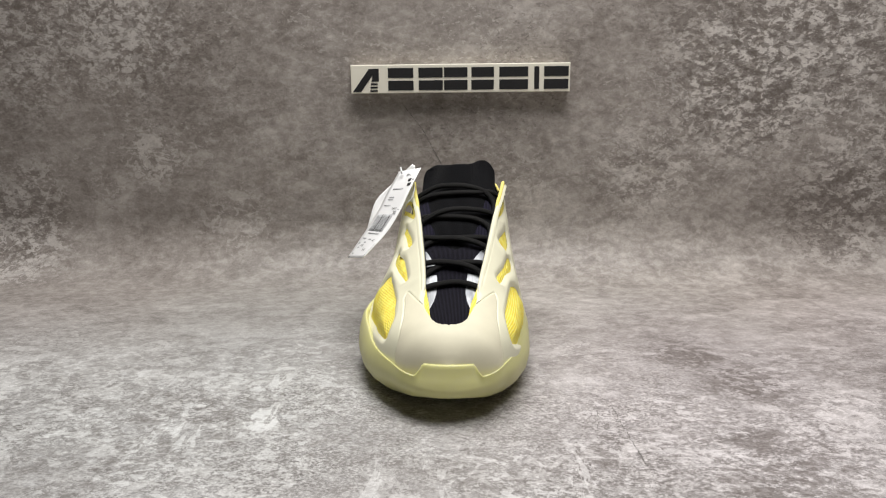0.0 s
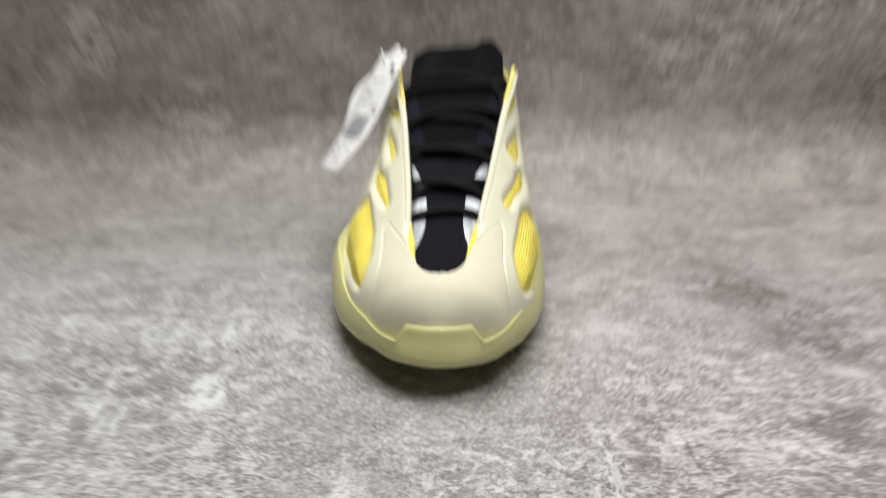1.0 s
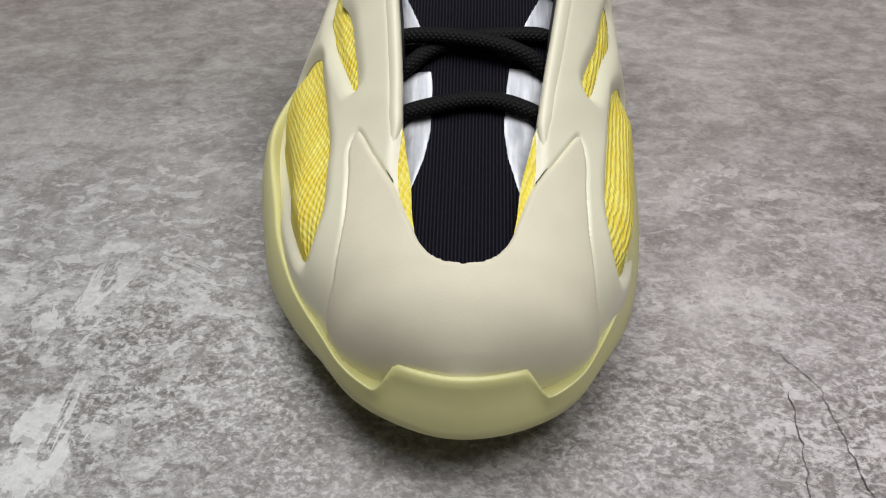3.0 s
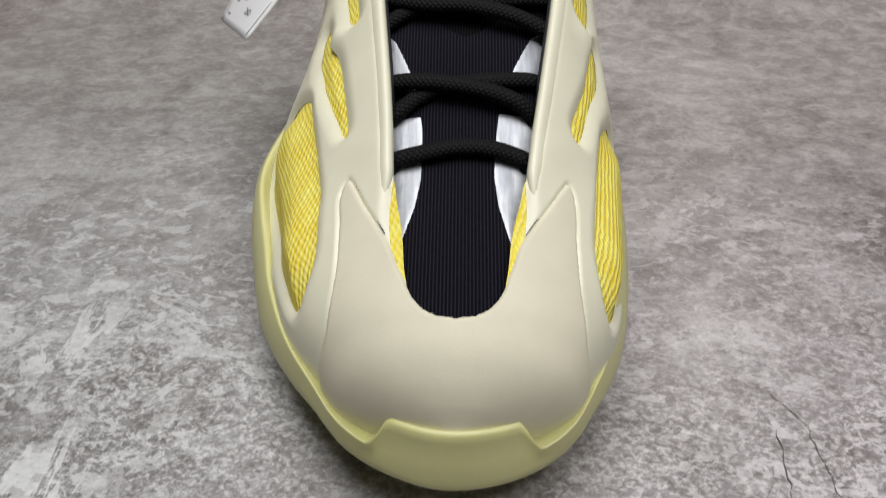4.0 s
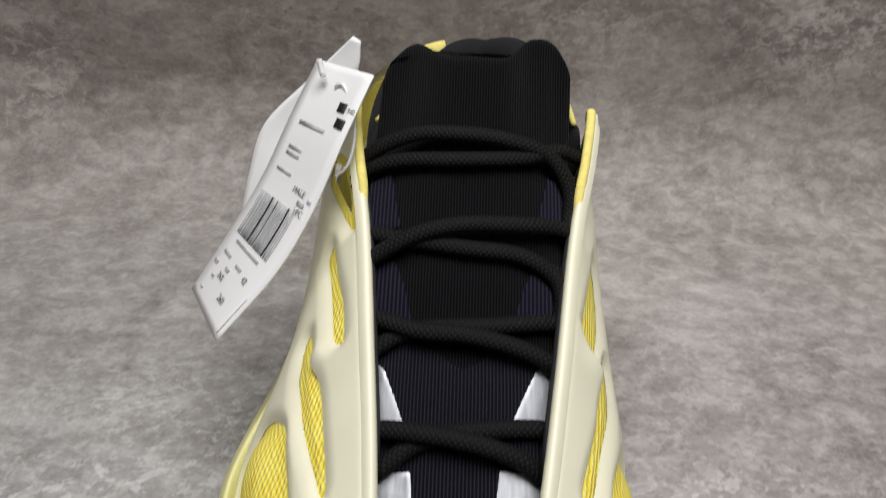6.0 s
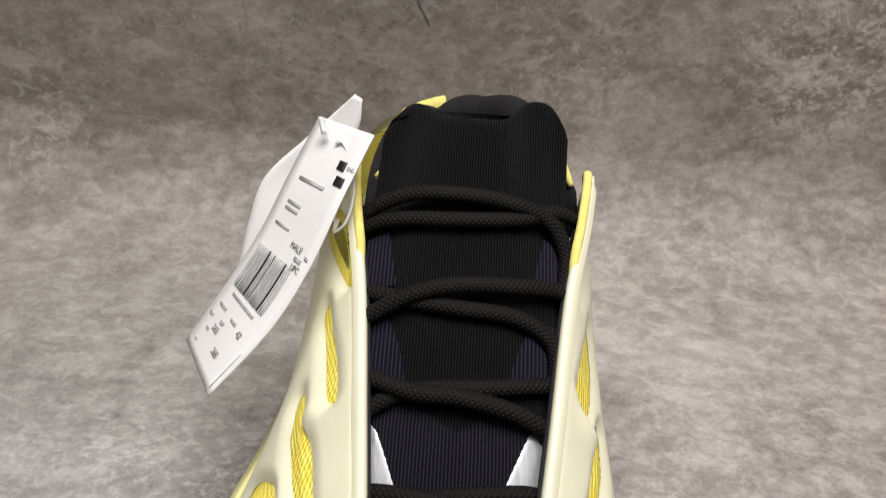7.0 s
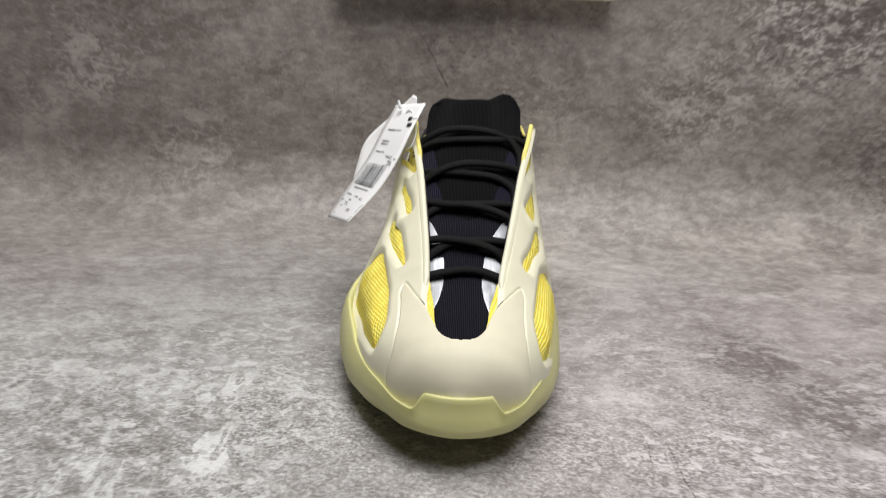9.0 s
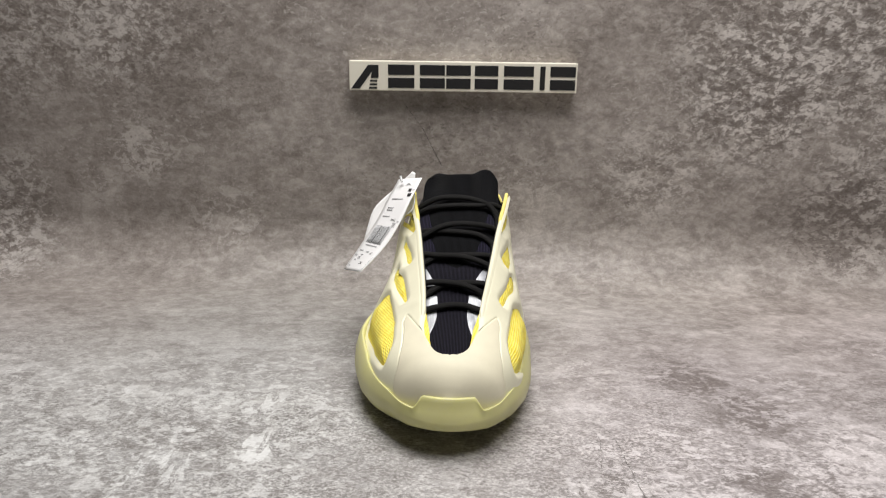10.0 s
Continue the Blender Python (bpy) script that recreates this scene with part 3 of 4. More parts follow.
# the cream cage: what the windows, the cap and the lacing gap leave
open_by = np.minimum(throat(0 * GY) - WEDGE, shoulder())
for w in WINDOWS:
    open_by = np.minimum(open_by, -region(*w))
cap_by = -cap_in + .0002
cage_keep = np.minimum(open_by, cap_by)
body = .0020 * np.sqrt(smooth_step(open_by / .0034)) * (.50 + .50 * smooth_step(cap_by / .010)) * (.30 + .70 * smooth_step(cap_by / .0007)) + .0001
ridge = 0 * GY
ridge += .0016 * np.exp(-((GY - .1185) / .0040) ** 2 - ((GV - .515) * TALL / .0035) ** 2)
low = smooth_step((GY - .03) / .02)
shoe_part("cage", clipped("cage", SHEET + NORMAL * ((body + ridge) * (.45 + .55 * low))[..., None], cage_keep, SHEET_UV), CAGE, "glossy cream moulded cage with leaf-shaped openings")


# inner walls of the eyestays
def stay_rim(side, y0, y1, drop, out, sink, name, material, label, ease=.020, back=0.0):
    """A strip along the lacing gap that grows out of the cage and sinks back at its ends."""
    ys = np.linspace(y0, y1, 80)
    mid, half = throat_mid(np.clip(ys, .03, .20)), throat_half(ys)
    grow = smooth_step((ys - y0) / ease) * smooth_step((y1 - ys) / .010)
    x = mid + side * (half + out + .0020 * (1 - grow) + back * smooth_step((.068 - ys) / .016))
    z = throat_z(ys) - sink - .0034 * (1 - grow) - .25 * back * smooth_step((.068 - ys) / .016)
    wide = .35 + .65 * grow
    prof = [(0.0034, .0006), (0.0022, .0021), (0.0008, .0026), (-.0002, .0020), (-.0006, .0004), (-.0005, -drop * .5), (.0008, -drop)]
    pts = np.stack([np.stack([x + side * a * wide, ys, z + b], -1) for a, b in prof], 1)
    shoe_part(name, grid_mesh(name, pts), material, label)


for s in (-1, 1):
    stay_rim(s, .0540, .1890, .006, .0004, .0004, "eyestay_rim", CAGE, "cream raised rim of the eyestay", .016, .0026)
    stay_rim(s, .078, .1860, .012, -.0004, .0022, "eyestay_lining", STRAP, "charcoal textile lining of the eyestay")
    ys = np.linspace(.150, .1850, 9)
    line = [(float(throat_mid(y)) + s * (float(throat_half(y)) + .0006 + .0010 * smooth_step((.160 - y) / .01)), y - .15, float(throat_z(y)) + .0018 - .0022 * smooth_step((.162 - y) / .012)) for y in ys]
    x, y, z = line[-1]
    line += [(x + s * .0002, y + .0018, z - .0012), (x + s * .0005, y + .0024, z - .0038)]
    part("eyestay_foam", tube("eyestay_foam", line, .0014, .0013, sides=12, steps=5), FOAM, sneaker, "pale yellow foam along the top of the eyestay")

# dark seam and yellow piping along the inner edge of the toe cap
for s in (-1, 1):
    seam = [upper(.0690 - .0175 * t, (.656 if s < 0 else .622) + (.112 if s < 0 else .140) * t, s) + np.array([0, -.15, .00085]) for t in np.linspace(.06, .97, 16)]
    part("seam_thread", tube("seam_thread", seam, .00012, .00016, sides=6, steps=3, taper=True), INK, sneaker, "dark stitched seam")
    piping = [p + np.array([-s * .0002, .0005, -.0001]) for p in seam[:6]]
    part("seam_piping", tube("seam_piping", piping, .00034, .00034, sides=6, steps=3, taper=True), FOAM, sneaker, "thin yellow piping")


# sole
def build_sole():
    n = 150
    phi = np.linspace(0, np.pi, n)
    ys = (TOE + HEEL) / 2 - (HEEL - TOE) / 2 * np.cos(phi)
    left = np.stack([sole_x(ys, -1), ys], -1)
    right = np.stack([sole_x(ys, 1), ys], -1)[::-1]
    line = np.concatenate([left, right[1:-1]])
    # spread the corners evenly round the edge
    run = np.concatenate([[0], np.cumsum(np.linalg.norm(np.diff(np.vstack([line, line[:1]]), axis=0), axis=1))])
    even = np.linspace(0, run[-1], 520, endpoint=False)
    ring = np.vstack([line, line[:1]])
    line = np.stack([np.interp(even, run, ring[:, k]) for k in (0, 1)], -1)
    for _ in range(14):
        line = (np.roll(line, 1, 0) + 2 * line + np.roll(line, -1, 0)) / 4
    way = np.roll(line, -2, 0) - np.roll(line, 2, 0)
    way /= np.linalg.norm(way, axis=1)[:, None]
    inward = np.stack([way[:, 1], -way[:, 0]], -1)
    centre = np.array([0.0, .12])
    inward *= np.sign(((centre - line) * inward).sum(1))[:, None]
    x, y = line.T
    tab = 1 - smooth_step((np.abs(x - .0042) - .0172) / .0044)
    tab = np.where(y < .03, tab, 0)
    foot = np.where(y < .03, 1 - smooth_step((np.abs(x - .0042) - .0130) / .0140), 0)
    top = spline([.006, .012, .03, .06, .09, .13, .20, .26, .306], [.0290, .0300, .0325, .0350, .0385, .044, .050, .056, .060])(y)
    spring = .0130 * np.clip((.080 - y) / .073, 0, 1) ** 1.8 + .010 * np.clip((y - .27) / .036, 0, 1) ** 2
    profile = []
    for side_in, side_z, tab_in, tab_z in (
            (.028, 0, .028, 0), (.0150, 0, .0150, 0), (.0105, .0012, .0105, .0012), (.0052, .0062, .0052, .0045),
            (.0010, .0130, .0, .0085), (.0, .0180, .0003, .0130), (.0014, .0235, .0006, .0190), (.0050, -.0036, .0024, -.0085), (.0076, -.0010, .0042, -.0030),
            (.0090, .0, .0047, -.0009), (.0102, -.0008, .0057, .0), (.0112, -.0022, .0067, -.0010), (.0125, -.010, .0077, -.0050), (.0135, -.014, .0098, -.0170)):
        i = len(profile)
        room = np.minimum(1, (top - .0075 - spring) / .018)
        z_side = spring + side_z * room if i < 6 else (spring + .018 * room + .55 * (top - .0036 - spring - .018 * room) if i == 6 else top + side_z)
        z_tab = spring + tab_z if i < 6 else (spring + tab_z - .002 if i == 6 else .0376 - 2.0 * (x - .0042) ** 2 + tab_z)
        k = 0 * tab if i < 7 else foot if i == 7 else tab
        inset = side_in * (np.maximum(lip_in(y), .55) if i > 10 else lip_in(y) if i > 5 else 1) * (1 - k) + tab_in * k
        z = z_side * (1 - k) + z_tab * k
        p = line + inward * inset[:, None]
        profile.append(np.stack([p[:, 0], p[:, 1], z], -1))
    pts = np.stack(profile, 0)
    mesh = grid_mesh("sole", pts, None, wrap=True)
    bm = bmesh.new()
    bm.from_mesh(mesh)
    ring = [e for e in bm.edges if e.is_boundary and e.verts[0].co.z < .014 and e.verts[1].co.z < .014]
    bmesh.ops.contextual_create(bm, geom=ring)
    bmesh.ops.recalc_face_normals(bm, faces=bm.faces)
    bm.to_mesh(mesh)
    bm.free()
    shoe_part("sole", mesh, RUBBER, "lime-green translucent rubber sole with a raised toe tab")


build_sole()

# tongue
tongue_z = spline([.028, .042, .0805, .096, .118, .143, .166, .180, .190, .2], [.0480, .0528, .0655, .0730, .0840, .1000, .1145, .1265, .1350, .141])
tongue_half = spline([.028, .032, .042, .063, .10, .15, .175, .19, .200], [.0080, .0125, .0155, .0190, .0238, .0290, .0292, .0284, .0276])


def tongue_mid(y):
    return throat_mid(np.clip(y, .03, .20)) + .001 * np.clip((y - .17) / .04, 0, 1)


def lean(y, r):
    """How far the two padded shoulders of the tongue's end lie behind its middle."""
    left = 1.15 * np.exp(-((r + .72) / .27) ** 2)
    right = smooth_step((r - .25) / .35) * (1 - .45 * smooth_step((r - .80) / .20))
    return .0130 * smooth_step((y - .160) / .026) * np.where(r < 0, left, right)


settle_by = spline([.08, .096, .12, .15, .18, .215], [-.001, .001, .0025, .008, .014, .02])


def settle(x, y):
    r = np.clip((x - float(tongue_mid(y))) / float(tongue_half(y)), -1, 1)
    return y - float(settle_by(y)) * (1 - abs(r) ** 2.3)


def tongue_top(y, x):
    """The height of the tongue's face."""
    r = np.clip((x - tongue_mid(y)) / tongue_half(y), -1.15, 1.15)
    sag = spline([.028, .08, .118, .143, .166, .186], [.001, .0028, .0035, .0070, .0090, .0050])(y)
    ears = .0045 * np.clip((y - .168) / .018, 0, 1) * (np.exp(-((r - .78) / .34) ** 2) * 1.5 + np.exp(-((r + .72) / .36) ** 2) * .35 + np.exp(-((r - .05) / .45) ** 2) * .38)
    pad = .0016 * np.exp(-((y - .134) / .010) ** 2) + .0016 * np.exp(-((y - .160) / .009) ** 2) + .0015 * np.exp(-((y - .108) / .008) ** 2)
    return tongue_z(y) - sag * np.abs(r) ** 2.3 + ears + pad * (1 - r * r * .7)


def tongue_sheet(lift=0.0):
    ys = np.linspace(.029, .1860, 190)
    rs = np.linspace(-1, 1, 71)
    ty, tr = np.meshgrid(ys, rs, indexing="ij")
    tx = tongue_mid(ty) + tr * tongue_half(ty)
    return np.stack([tx, ty + lean(ty, tr), tongue_top(ty, tx) + lift], -1), ty, tx


def build_tongue():
    ys = np.linspace(.029, .1860, 150)
    rings = []
    ang = np.linspace(0, 2 * np.pi, 96, endpoint=False)
    for i, y in enumerate(ys):
        half, mid = float(tongue_half(y)), float(tongue_mid(y))
        thick = float(spline([.029, .10, .16, .175, .186], [.003, .005, .012, .014, .012])(y))
        c, s = np.cos(ang), np.sin(ang)
        e = 2 / float(spline([.029, .16, .175, .186], [3.2, 3.2, 2.8, 2.4])(y))
        px = mid + half * np.sign(c) * np.abs(c) ** e
        top = tongue_top(np.full_like(px, y), mid + (px - mid) * .999)
        pz = top - thick / 2 + thick / 2 * np.sign(s) * np.abs(s) ** e
        rings.append(np.stack([px, y + lean(np.full_like(px, y), (px - mid) / half), pz], -1))
    # round the padded end over
    last = rings[-1]
    mid = last.mean(0)
    for a in (20, 40, 60, 78):
        k, out = math.cos(radians(a)), math.sin(radians(a))
        shrink = last.copy()
        shrink[:, 2] = mid[2] + (last[:, 2] - last[:, 2].mean()) * k + (last[:, 2].mean() - mid[2])
        shrink[:, 0] = mid[0] + (last[:, 0] - mid[0]) * (1 - .10 * (1 - k))
        shrink[:, 1] += .0058 * out
        shrink[:, 2] += .0022 * out
        rings.append(shrink)
    pts = np.array(rings)
    mesh = grid_mesh("tongue", pts, None, wrap=True)
    bm = bmesh.new()
    bm.from_mesh(mesh)
    bmesh.ops.holes_fill(bm, edges=[e for e in bm.edges if e.is_boundary])
    bmesh.ops.recalc_face_normals(bm, faces=bm.faces)
    bm.to_mesh(mesh)
    bm.free()
    return shoe_part("tongue", mesh, PLUSH, "padded black plush knit tongue")


tongue = build_tongue()
TS, TY, TX = tongue_sheet(.0)
TUV = np.stack([TX, TY], -1)


def tongue_panel(name, corners, material, lift, label="", sharp=True):
    keep = outline_distance(TX, TY, [(x, settle(x, y)) for x, y in corners], 1 if sharp else 6)
    edge = lift * smooth_step(keep / .0008 + .25)
    pts = TS + np.stack([0 * edge, 0 * edge, edge], -1)
    mesh = clipped(name, pts, keep, TUV)
    mesh.transform(INTO)
    return part(name, mesh, material, tongue, label)


for left in (True, False):
    def at(x, y):
        return (x, y) if left else (.0090 - x + .05 * (y - .08) * 1.0, y + .0008)
    tongue_panel("reflective_panel", [at(-.030, .0930), at(-.012, .0915), at(-.0057, .0915), at(-.0052, .0850), at(-.0052, .0720), at(-.0066, .0640), at(-.0098, .0545), at(-.0118, .0500), at(-.030, .0500)], SILVER, .0003, "silver reflective film panel")
    tongue_panel("reflective_panel", [at(-.030, .1005), at(-.0072, .0998), at(-.0140, .1150), at(-.030, .1250)], SILVER, .0003, "silver reflective film corner")
    tongue_panel("side_panel", [at(-.034, .1270), at(-.0075, .1265), at(-.0100, .1360), at(-.0130, .1425), at(-.0190, .1425), at(-.034, .1380)], NAVY, .0004, "navy-black ribbed side panel")
    tongue_panel("side_panel", [at(-.036, .1540), at(-.0120, .1530), at(-.0142, .1620), at(-.0155, .1680), at(-.036, .1640)], NAVY, .0004, "navy-black ribbed side panel")
tongue_panel("rib_panel", [(-.040, .020), (.050, .020), (.050, .1190), (.0300, .1195), (.0195, .1225), (.0140, .1205), (.0095, .1165), (.0062, .1150), (.0030, .1165), (-.0020, .1205), (-.0062, .1220), (-.0200, .1195), (-.040, .1190)], TONGUE, .00015, "blue-black ribbed knit over the lower tongue")


# laces
def lace(points, over=0.0):
    pts = []
    n = len(points)
    for i, (x, y) in enumerate(points):
        y = settle(x, y)
        end = i in (0, n - 1)
        hump = over * math.sin(math.pi * i / (n - 1))
        z = float(tongue_top(np.array(y), np.array(x))) + .0022 + hump
        if end:
            z -= .0012
        pts.append((x, y - .15, z))
    part("lace", tube("lace", pts, .0024, .0018, up=(0, -.38, .92), sides=14, steps=10), LACE, sneaker, "black braided shoelace")


lace([(-.0143, .0764), (-.0120, .0772), (-.0036, .0778), (.0050, .0789), (.0135, .0788), (.0215, .0776), (.0235, .0770)], .0006)
lace([(-.0165, .0988), (-.0146, .0985), (-.0041, .0972), (.0094, .0951), (.0200, .0928), (.0258, .0910)], .0030)
lace([(-.0155, .0900), (-.0127, .0912), (-.0060, .0958), (.0019, .0986), (.0130, .1000), (.0230, .1008), (.0275, .1012)], .0)
lace([(-.0198, .1256), (-.0176, .1250), (-.0056, .1215), (.0060, .1206), (.0180, .1184), (.0270, .1158), (.0298, .1146)], .0030)
lace([(-.0185, .1176), (-.0167, .1182), (-.0100, .1222), (-.0020, .1242), (.0120, .1252), (.0240, .1262), (.0325, .1272)], .0)
lace([(-.0215, .1388), (-.0195, .1399), (-.0078, .1472), (.0047, .1512), (.0200, .1518), (.0310, .1512), (.0362, .1504)], .0030)
lace([(-.0235, .1479), (-.0205, .1480), (-.0110, .1478), (.0049, .1464), (.0207, .1442), (.0300, .1380), (.0322, .1320), (.0315, .1270)], .0002)
lace([(-.0262, .1662), (-.0233, .1690), (-.0104, .1774), (.0034, .1806), (.0175, .1786), (.0295, .1716), (.0355, .1610), (.0350, .1520)], .0022)
lace([(-.0258, .1634), (-.0228, .1655), (-.0132, .1703), (.0037, .1735), (.0209, .1742), (.0320, .1735), (.0392, .1718)], .0006)


# collar and heel
def build_collar():
    pts = []
    for a in np.linspace(-28, 208, 26):
        c, s = math.cos(radians(a)), math.sin(radians(a))
        x = .0075 + .0285 * c * (1 + .08 * max(0, s))
        y = .212 + .062 * s
        z = .0925 + .004 * s + .0025 * math.sin(radians(a * 3.1 + 20)) - .012 * max(0, -s) * 2
        z += .0062 * math.exp(-((a - 52) / 24) ** 2) - .0060 * math.exp(-((a - 114) / 13) ** 2) + .0016 * math.exp(-((a - 88) / 9) ** 2)
        pts.append((x, y - .15, z))
    part("collar", tube("collar", pts, .0075, .0100, sides=20, steps=6), SOCK, sneaker, "padded black knit ankle collar")
    rings = []
    for z, k in ((.098, .86), (.085, .84), (.07, .80), (.052, .76)):
        ring = []
        for a in np.linspace(0, 360, 40, endpoint=False):
            c, s = math.cos(radians(a)), math.sin(radians(a))
            ring.append((.0075 + .030 * c * k, .205 + (.066 if s > 0 else .035) * s * k - .15, z - (.012 if s < -.3 else 0)))
        rings.append(ring)
    bm_mesh = grid_mesh("sock_lining", np.array(rings), wrap=True)
    bm = bmesh.new()
    bm.from_mesh(bm_mesh)
    bmesh.ops.contextual_create(bm, geom=[e for e in bm.edges if e.is_boundary and e.verts[0].co.z < .06])
    part("sock_lining", bm, SOCK, sneaker, "dark inside of the shoe")
    heel = []
    for a in np.linspace(94, 120, 10):
        c, s = math.cos(radians(a)), math.sin(radians(a))
        heel.append((.0055 + .040 * c - .004, .212 + .072 * s - .15, 0.0905 + .004 * s - abs(c) * .006))
    part("heel_pull", tube("heel_pull", heel, .0040, .0075, sides=14, steps=5), FOAM, sneaker, "yellow foam heel edge behind the collar")

    # the collar's front wings, from the tongue's sides to the eyestay tips
    for line in (((.0270, .2080, .1180), (.0320, .2050, .1180), (.0376, .2000, .1150), (.0402, .1930, .1105), (.0406, .1860, .1045)),
                 ((-.0130, .2080, .1100), (-.0180, .2050, .1090), (-.0235, .2000, .1055), (-.0258, .1930, .1025), (-.0266, .1860, .0985))):
        edge = [(x, y - .15, z) for x, y, z in line]
        seen = edge[:4] if line[0][0] > 0 else edge[:3]
        part("collar_piping", tube("collar_piping", seen, .0010, .0010, sides=10, steps=6), FOAM, sneaker, "thin yellow edge of the collar")
        drop = np.array([[(x + (.0075 - x) * .05 * k, y - .0012 + .0008 * k, z - .0012 - .011 * k) for k in range(5)] for x, y, z in edge])
        wing = part("collar_wing", grid_mesh("collar_wing", drop), SOCK, sneaker, "black knit side of the collar")
        thick = wing.modifiers.new("thickness", "SOLIDIFY")
        thick.thickness = .0020


build_collar()


# ---- the hang tags ----
def ribbon_point(line, u):
    i = min(int(u * (len(line) - 1)), len(line) - 2)
    t = u * (len(line) - 1) - i
    ext = [2 * line[0] - line[1], *line, 2 * line[-1] - line[-2]]
    a, b, c, e = ext[i:i + 4]
    return .5 * (2 * b + (c - a) * t + (2 * a - 5 * b + 4 * c - e) * t * t + (3 * b - a - 3 * c + e) * t**3)


class Tag:
    """A bent card: u runs from its top to its foot, w across it, both in metres."""

    def __init__(self, rows):
        self.left = [np.array(r[0]) for r in rows]
        self.right = [np.array(r[1]) for r in rows]
        self.length = sum(np.linalg.norm(a - b) for a, b in zip(self.left, self.left[1:]))
        self.width = np.linalg.norm(self.left[-1] - self.right[-1])

    def place(self, u, w, lift=0.0):
        a, b = ribbon_point(self.left, u), ribbon_point(self.right, u)
        k = min(max(u, .01), .99)
        along = ribbon_point(self.left, k + .01) - ribbon_point(self.left, k - .01)
        n = np.cross(along, b - a)
        n /= np.linalg.norm(n)
        return a + (b - a) * w + n * lift

    def sheet(self, name, u0, u1, w0, w1, lift, thick, nu=28, nw=8):
        us, ws = np.linspace(u0, u1, nu), np.linspace(w0, w1, nw)
        face = [[self.place(u, w, lift) for w in ws] for u in us]
        back = [[self.place(u, w, lift - thick) for w in ws] for u in us]
        front, rear = np.array(face).reshape(-1, 3), np.array(back).reshape(-1, 3)
        n = len(front)
        faces = []
        for i in range(nu - 1):
            for j in range(nw - 1):
                q = (i * nw + j, i * nw + j + 1, (i + 1) * nw + j + 1, (i + 1) * nw + j)
                faces += [q, tuple(k + n for k in reversed(q))]
        rim = [*range(nw), *[i * nw + nw - 1 for i in range(1, nu)], *reversed(range((nu - 1) * nw, nu * nw - 1)), *[i * nw for i in range(nu - 2, 0, -1)]]
        for a, b in zip(rim, rim[1:] + rim[:1]):
            faces.append((a, a + n, b + n, b))
        return mesh_from(name, np.vstack([front, rear]), faces)


def print_text(tag_ob, tag, text, u, w, size, turn):
    """A short printed word laid on the card; turn 1 reads along the card."""
    curve = bpy.data.curves.new("print", "FONT")
    curve.body, curve.size, curve.align_x, curve.align_y = text, size, "CENTER", "CENTER"
    ob = new("print", curve)
    mesh = bpy.data.meshes.new_from_object(ob.evaluated_get(bpy.context.evaluated_depsgraph_get()))
    bpy.data.objects.remove(ob)
    o = tag.place(u, w, .00035)
    du = tag.place(min(u + .02, 1), w, .00035) - tag.place(max(u - .02, 0), w, .00035)
    dw = tag.place(u, w + .05, .00035) - tag.place(u, w - .05, .00035)
    du, dw = du / np.linalg.norm(du), dw / np.linalg.norm(dw)
    ax, ay = (dw, -du) if turn == 0 else (du, dw)
    base = np.array(tag_ob.location)
    for v in mesh.vertices:
        v.co = Vector(o + ax * v.co.x + ay * v.co.y - base)
    part("printed_word", mesh, INK, tag_ob)


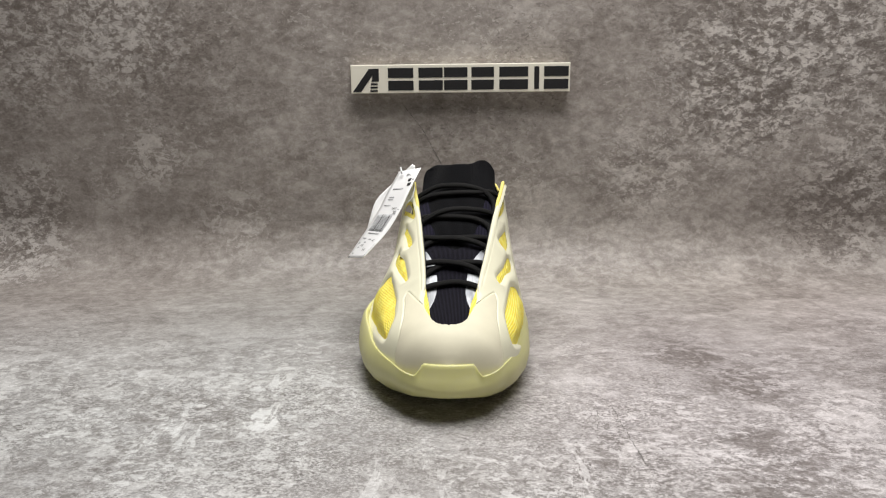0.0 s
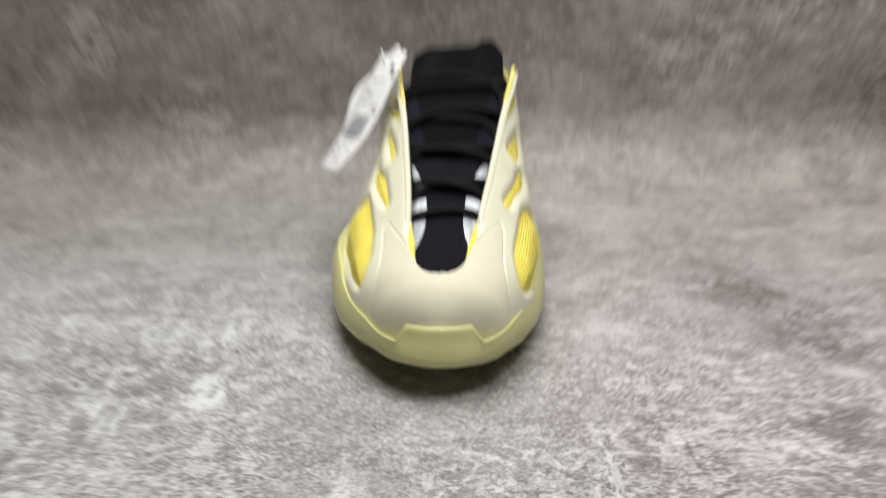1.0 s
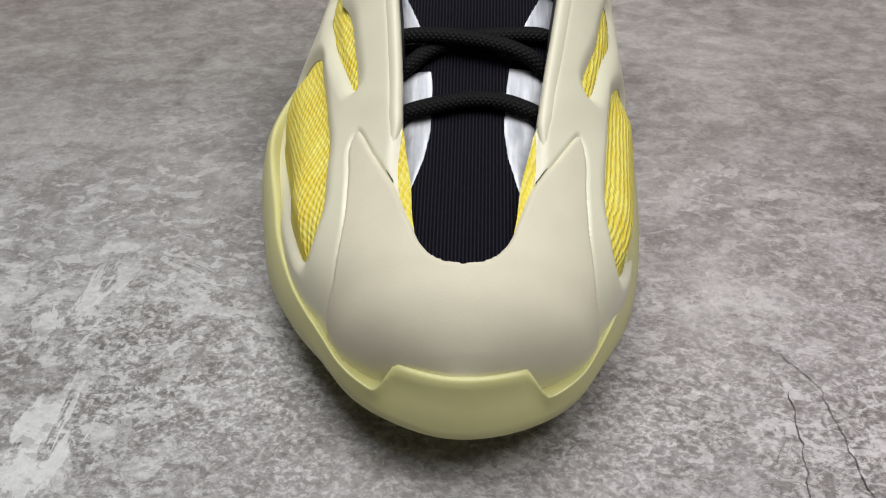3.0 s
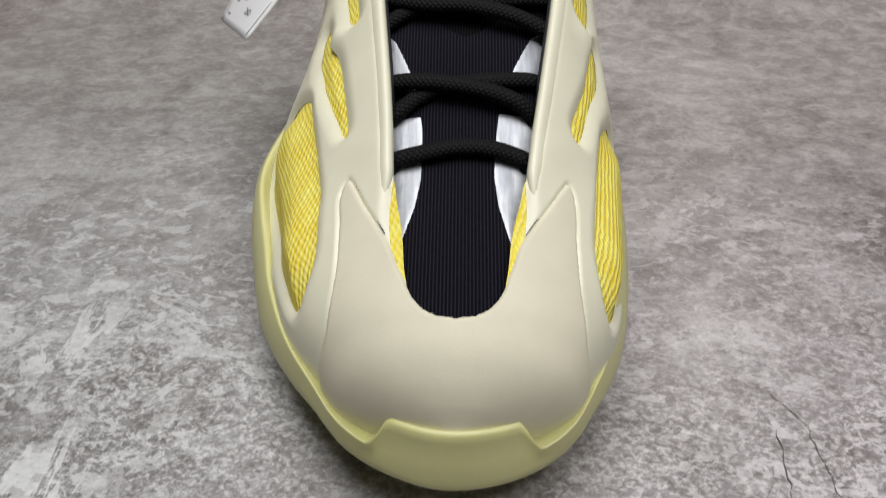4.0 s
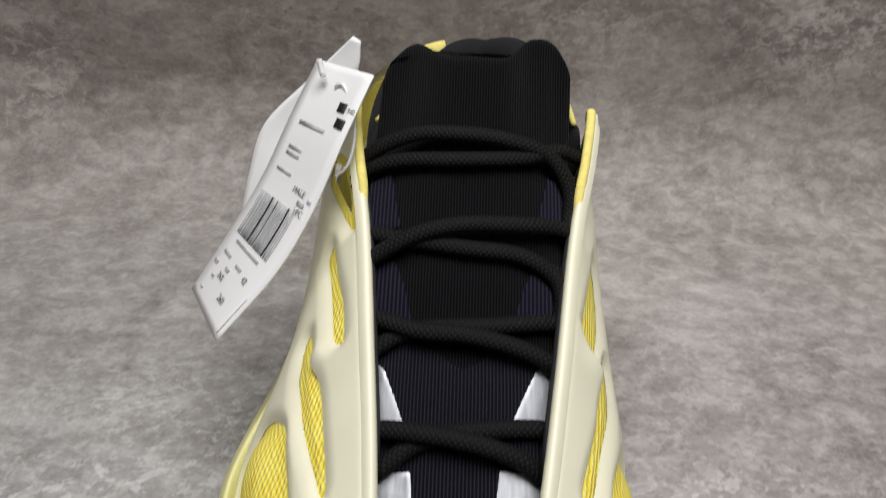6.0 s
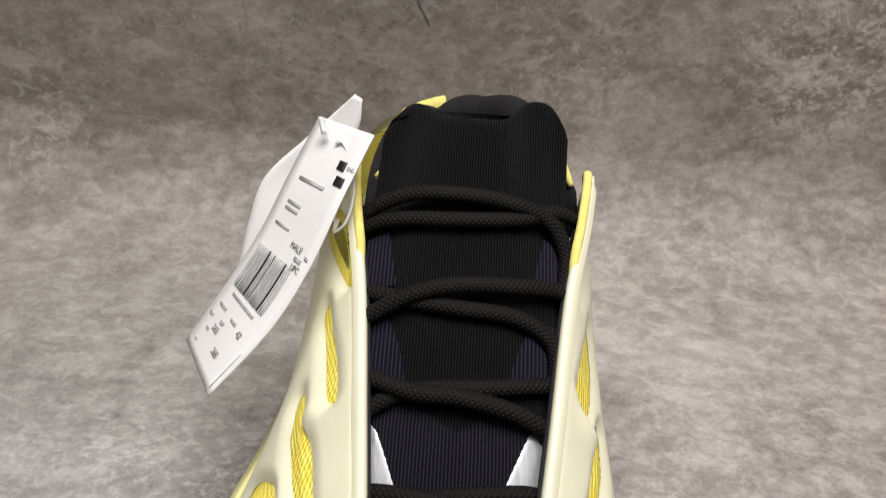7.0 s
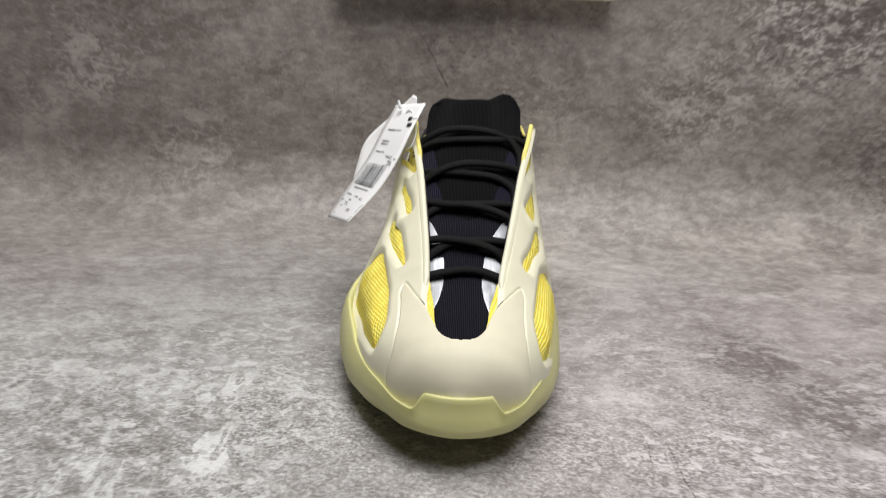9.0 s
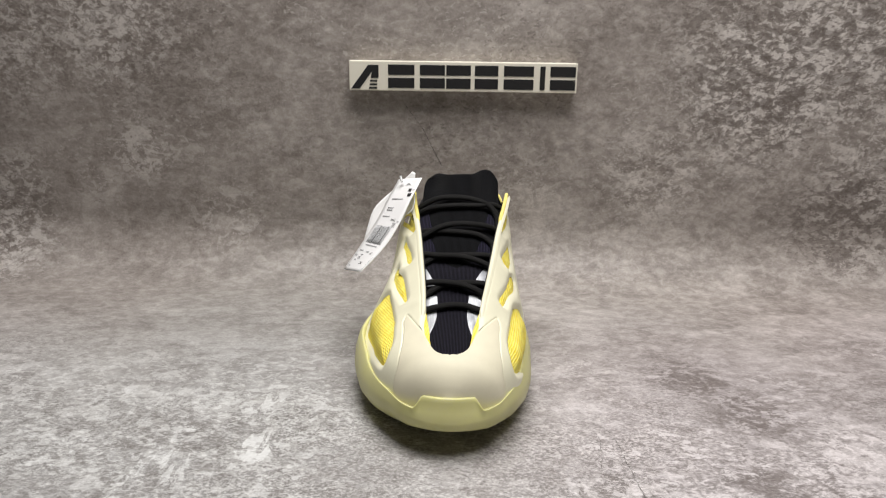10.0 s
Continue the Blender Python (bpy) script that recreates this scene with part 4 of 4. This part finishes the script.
def build_front_tag():
    # top edge first; left and right edges as one looks at the printed face
    tag = Tag([
        ((-.0415, .1990, .1265), (-.0215, .1745, .1330)),
        ((-.0490, .1850, .1130), (-.0290, .1610, .1190)),
        ((-.0565, .1750, .0985), (-.0365, .1500, .1035)),
        ((-.0660, .1670, .0840), (-.0465, .1400, .0885)),
        ((-.0800, .1600, .0640), (-.0625, .1290, .0725)),
    ])
    ob = thing("hang_tag", (-.0415, .1990, .1265), "white printed card hang tag, bent, looped to the eyestay", "tag")
    base = Matrix.Translation(-ob.location)

    def lay(name, u0, u1, w0, w1, material, lift=.0003, thick=.0002, nu=6, nw=2, label=""):
        mesh = tag.sheet(name, u0, u1, w0, w1, lift, thick, nu, nw)
        mesh.transform(base)
        return part(name, mesh, material, ob, label)

    lay("card", 0, 1, 0, 1, PAPER, 0, .0005, 40, 8, "white coated card")
    rng = random.Random(4)
    # barcode
    w = .13
    while w < .80:
        k = rng.choice((.008, .014, .022))
        lay("barcode_line", .545, .745, w, w + k, INK if rng.random() > .85 else GREY_INK, .00028, .0001)
        w += k + rng.choice((.008, .014, .020))
    for u0, u1, w0, w1, mat in (
            (.125, .160, .72, .84, INK), (.180, .215, .78, .92, INK), (.762, .772, .22, .72, GREY_INK),
            (.235, .249, .22, .68, GREY_INK), (.335, .347, .22, .46, GREY_INK), (.360, .372, .22, .46, GREY_INK),
            (.432, .442, .18, .46, GREY_INK), (.480, .492, .88, .94, GREY_INK), (.500, .516, .74, .86, GREY_INK),
            (.815, .826, .14, .30, GREY_INK), (.820, .830, .46, .58, GREY_INK), (.860, .872, .08, .16, GREY_INK),
            (.850, .862, .34, .42, GREY_INK), (.900, .910, .20, .26, GREY_INK), (.955, .963, .14, .20, GREY_INK), (.86, .985, .935, .943, GREY_INK)):
        lay("printed_bar", u0, u1, w0, w1, mat)
    for text, u, w, size in (("MALE", .475, .70, .0028), ("UPC", .540, .83, .0026), ("42", .835, .72, .0030), ("265", .885, .36, .0030), ("260", .925, .62, .0032), ("RFID", .145, .94, .0018)):
        print_text(ob, tag, text, u, w, size, 0)
    bm = bmesh.new()
    bmesh.ops.create_circle(bm, cap_ends=True, radius=.0010, segments=18)
    hole = tag.place(.075, .55, .0004)
    n = tag.place(.075, .55, 1) - tag.place(.075, .55, 0)
    bmesh.ops.transform(bm, matrix=Matrix.Translation(Vector(hole) - ob.location) @ Vector(n).to_track_quat("Z", "Y").to_matrix().to_4x4(), verts=bm.verts)
    part("punched_hole", bm, GREY_INK, ob, "grey punched hole")
    cord = [hole + np.array(d) for d in ((0, 0, .0), (.0022, -.0020, .0010), (.0052, -.008, -.002), (.0066, -.014, -.009), (.0050, -.0190, -.0150), (.0015, -.0200, -.0185))]
    loop = tube("cord", cord, .00045, .00045, up=(.3, .8, .5), sides=8, steps=8)
    loop.transform(base)
    part("cord", loop, NYLON, ob, "thin clear nylon loop")
    lock = tube("cord_lock", [hole + np.array(d) for d in ((-.0045, .004, .001), (-.0052, .0055, .0030), (-.0058, .0065, .0050))], .0016, .0009, up=(1, 0, 0), sides=10, steps=4)
    lock.transform(base)
    part("cord_lock", lock, NYLON, ob, "white plastic cord lock")


def build_back_tag():
    tag = Tag([
        ((-.0310, .2055, .1318), (-.0285, .2050, .1305)),
        ((-.0460, .2030, .1175), (-.0300, .2010, .1210)),
        ((-.0605, .1990, .1035), (-.0410, .1970, .1060)),
        ((-.0658, .1920, .0890), (-.0500, .1905, .0950)),
        ((-.0690, .1855, .0748), (-.0590, .1850, .0835)),
    ])
    ob = thing("hang_tag", (-.0290, .2020, .1450), "plain white folded card tag behind the printed one", "tag")
    base = Matrix.Translation(-ob.location)
    mesh = tag.sheet("card", 0, 1, 0, 1, 0, .0005, 36, 8)
    mesh.transform(base)
    part("card", mesh, PAPER, ob)
    for u0, u1, w in ((.40, .74, .45), (.46, .70, .62), (.30, .46, .80)):
        mesh = tag.sheet("printed_bar", u0, u1, w, w + .03, .0003, .0002, 8, 2)
        mesh.transform(base)
        part("printed_bar", mesh, GREY_INK, ob)


build_front_tag()
build_back_tag()


# ---- the sign on the wall ----
def build_sign():
    x0, x1, z0, z1, deep = -.1000, .1135, .1852, .2125, .012
    face = WALL_Y - deep
    ob = thing("wall_sign", ((x0 + x1) / 2, WALL_Y, (z0 + z1) / 2), "cream foam-board sign with black shapes stuck to the wall", "sign")
    w, h = x1 - x0, z1 - z0
    part("board", block((w, deep, h), .0008, (0, -deep / 2 - .0005, 0)), SIGN, ob, "cream board with a pale bevelled edge")

    def shape(corners, name="printed_shape"):
        bm = bmesh.new()
        front = [bm.verts.new((x0 + x * w - (x0 + x1) / 2, -deep - .0009, z1 - y * h - (z0 + z1) / 2)) for x, y in corners]
        f = bm.faces.new(front)
        out = bmesh.ops.extrude_face_region(bm, geom=[f])
        bmesh.ops.translate(bm, vec=(0, .0004, 0), verts=[g for g in out["geom"] if isinstance(g, bmesh.types.BMVert)])
        bmesh.ops.recalc_face_normals(bm, faces=bm.faces)
        part(name, bm, INK, ob)

    # the mark: a slanted bar, a post and three short strokes
    shape([(.085, .14), (.130, .14), (.130, .58), (.095, .58), (.101, .36), (.046, .94), (.008, .94)])
    for k in range(3):
        shape([(.093 - .002 * k, .64 + .12 * k), (.123, .64 + .12 * k), (.123, .70 + .12 * k), (.092 - .002 * k, .70 + .12 * k)])
    # the lettering as plain bars
    for a, b in ((.172, .288), (.312, .422), (.428, .535), (.553, .655), (.680, .810), (.838, .860), (.882, .992)):
        if b - a < .05:
            shape([(a, .12), (b, .12), (b, .90), (a, .90)])
            continue
        for top, foot in ((.12, .46), (.56, .90)):
            shape([(a, top), (b, top), (b, foot), (a, foot)])


build_sign()
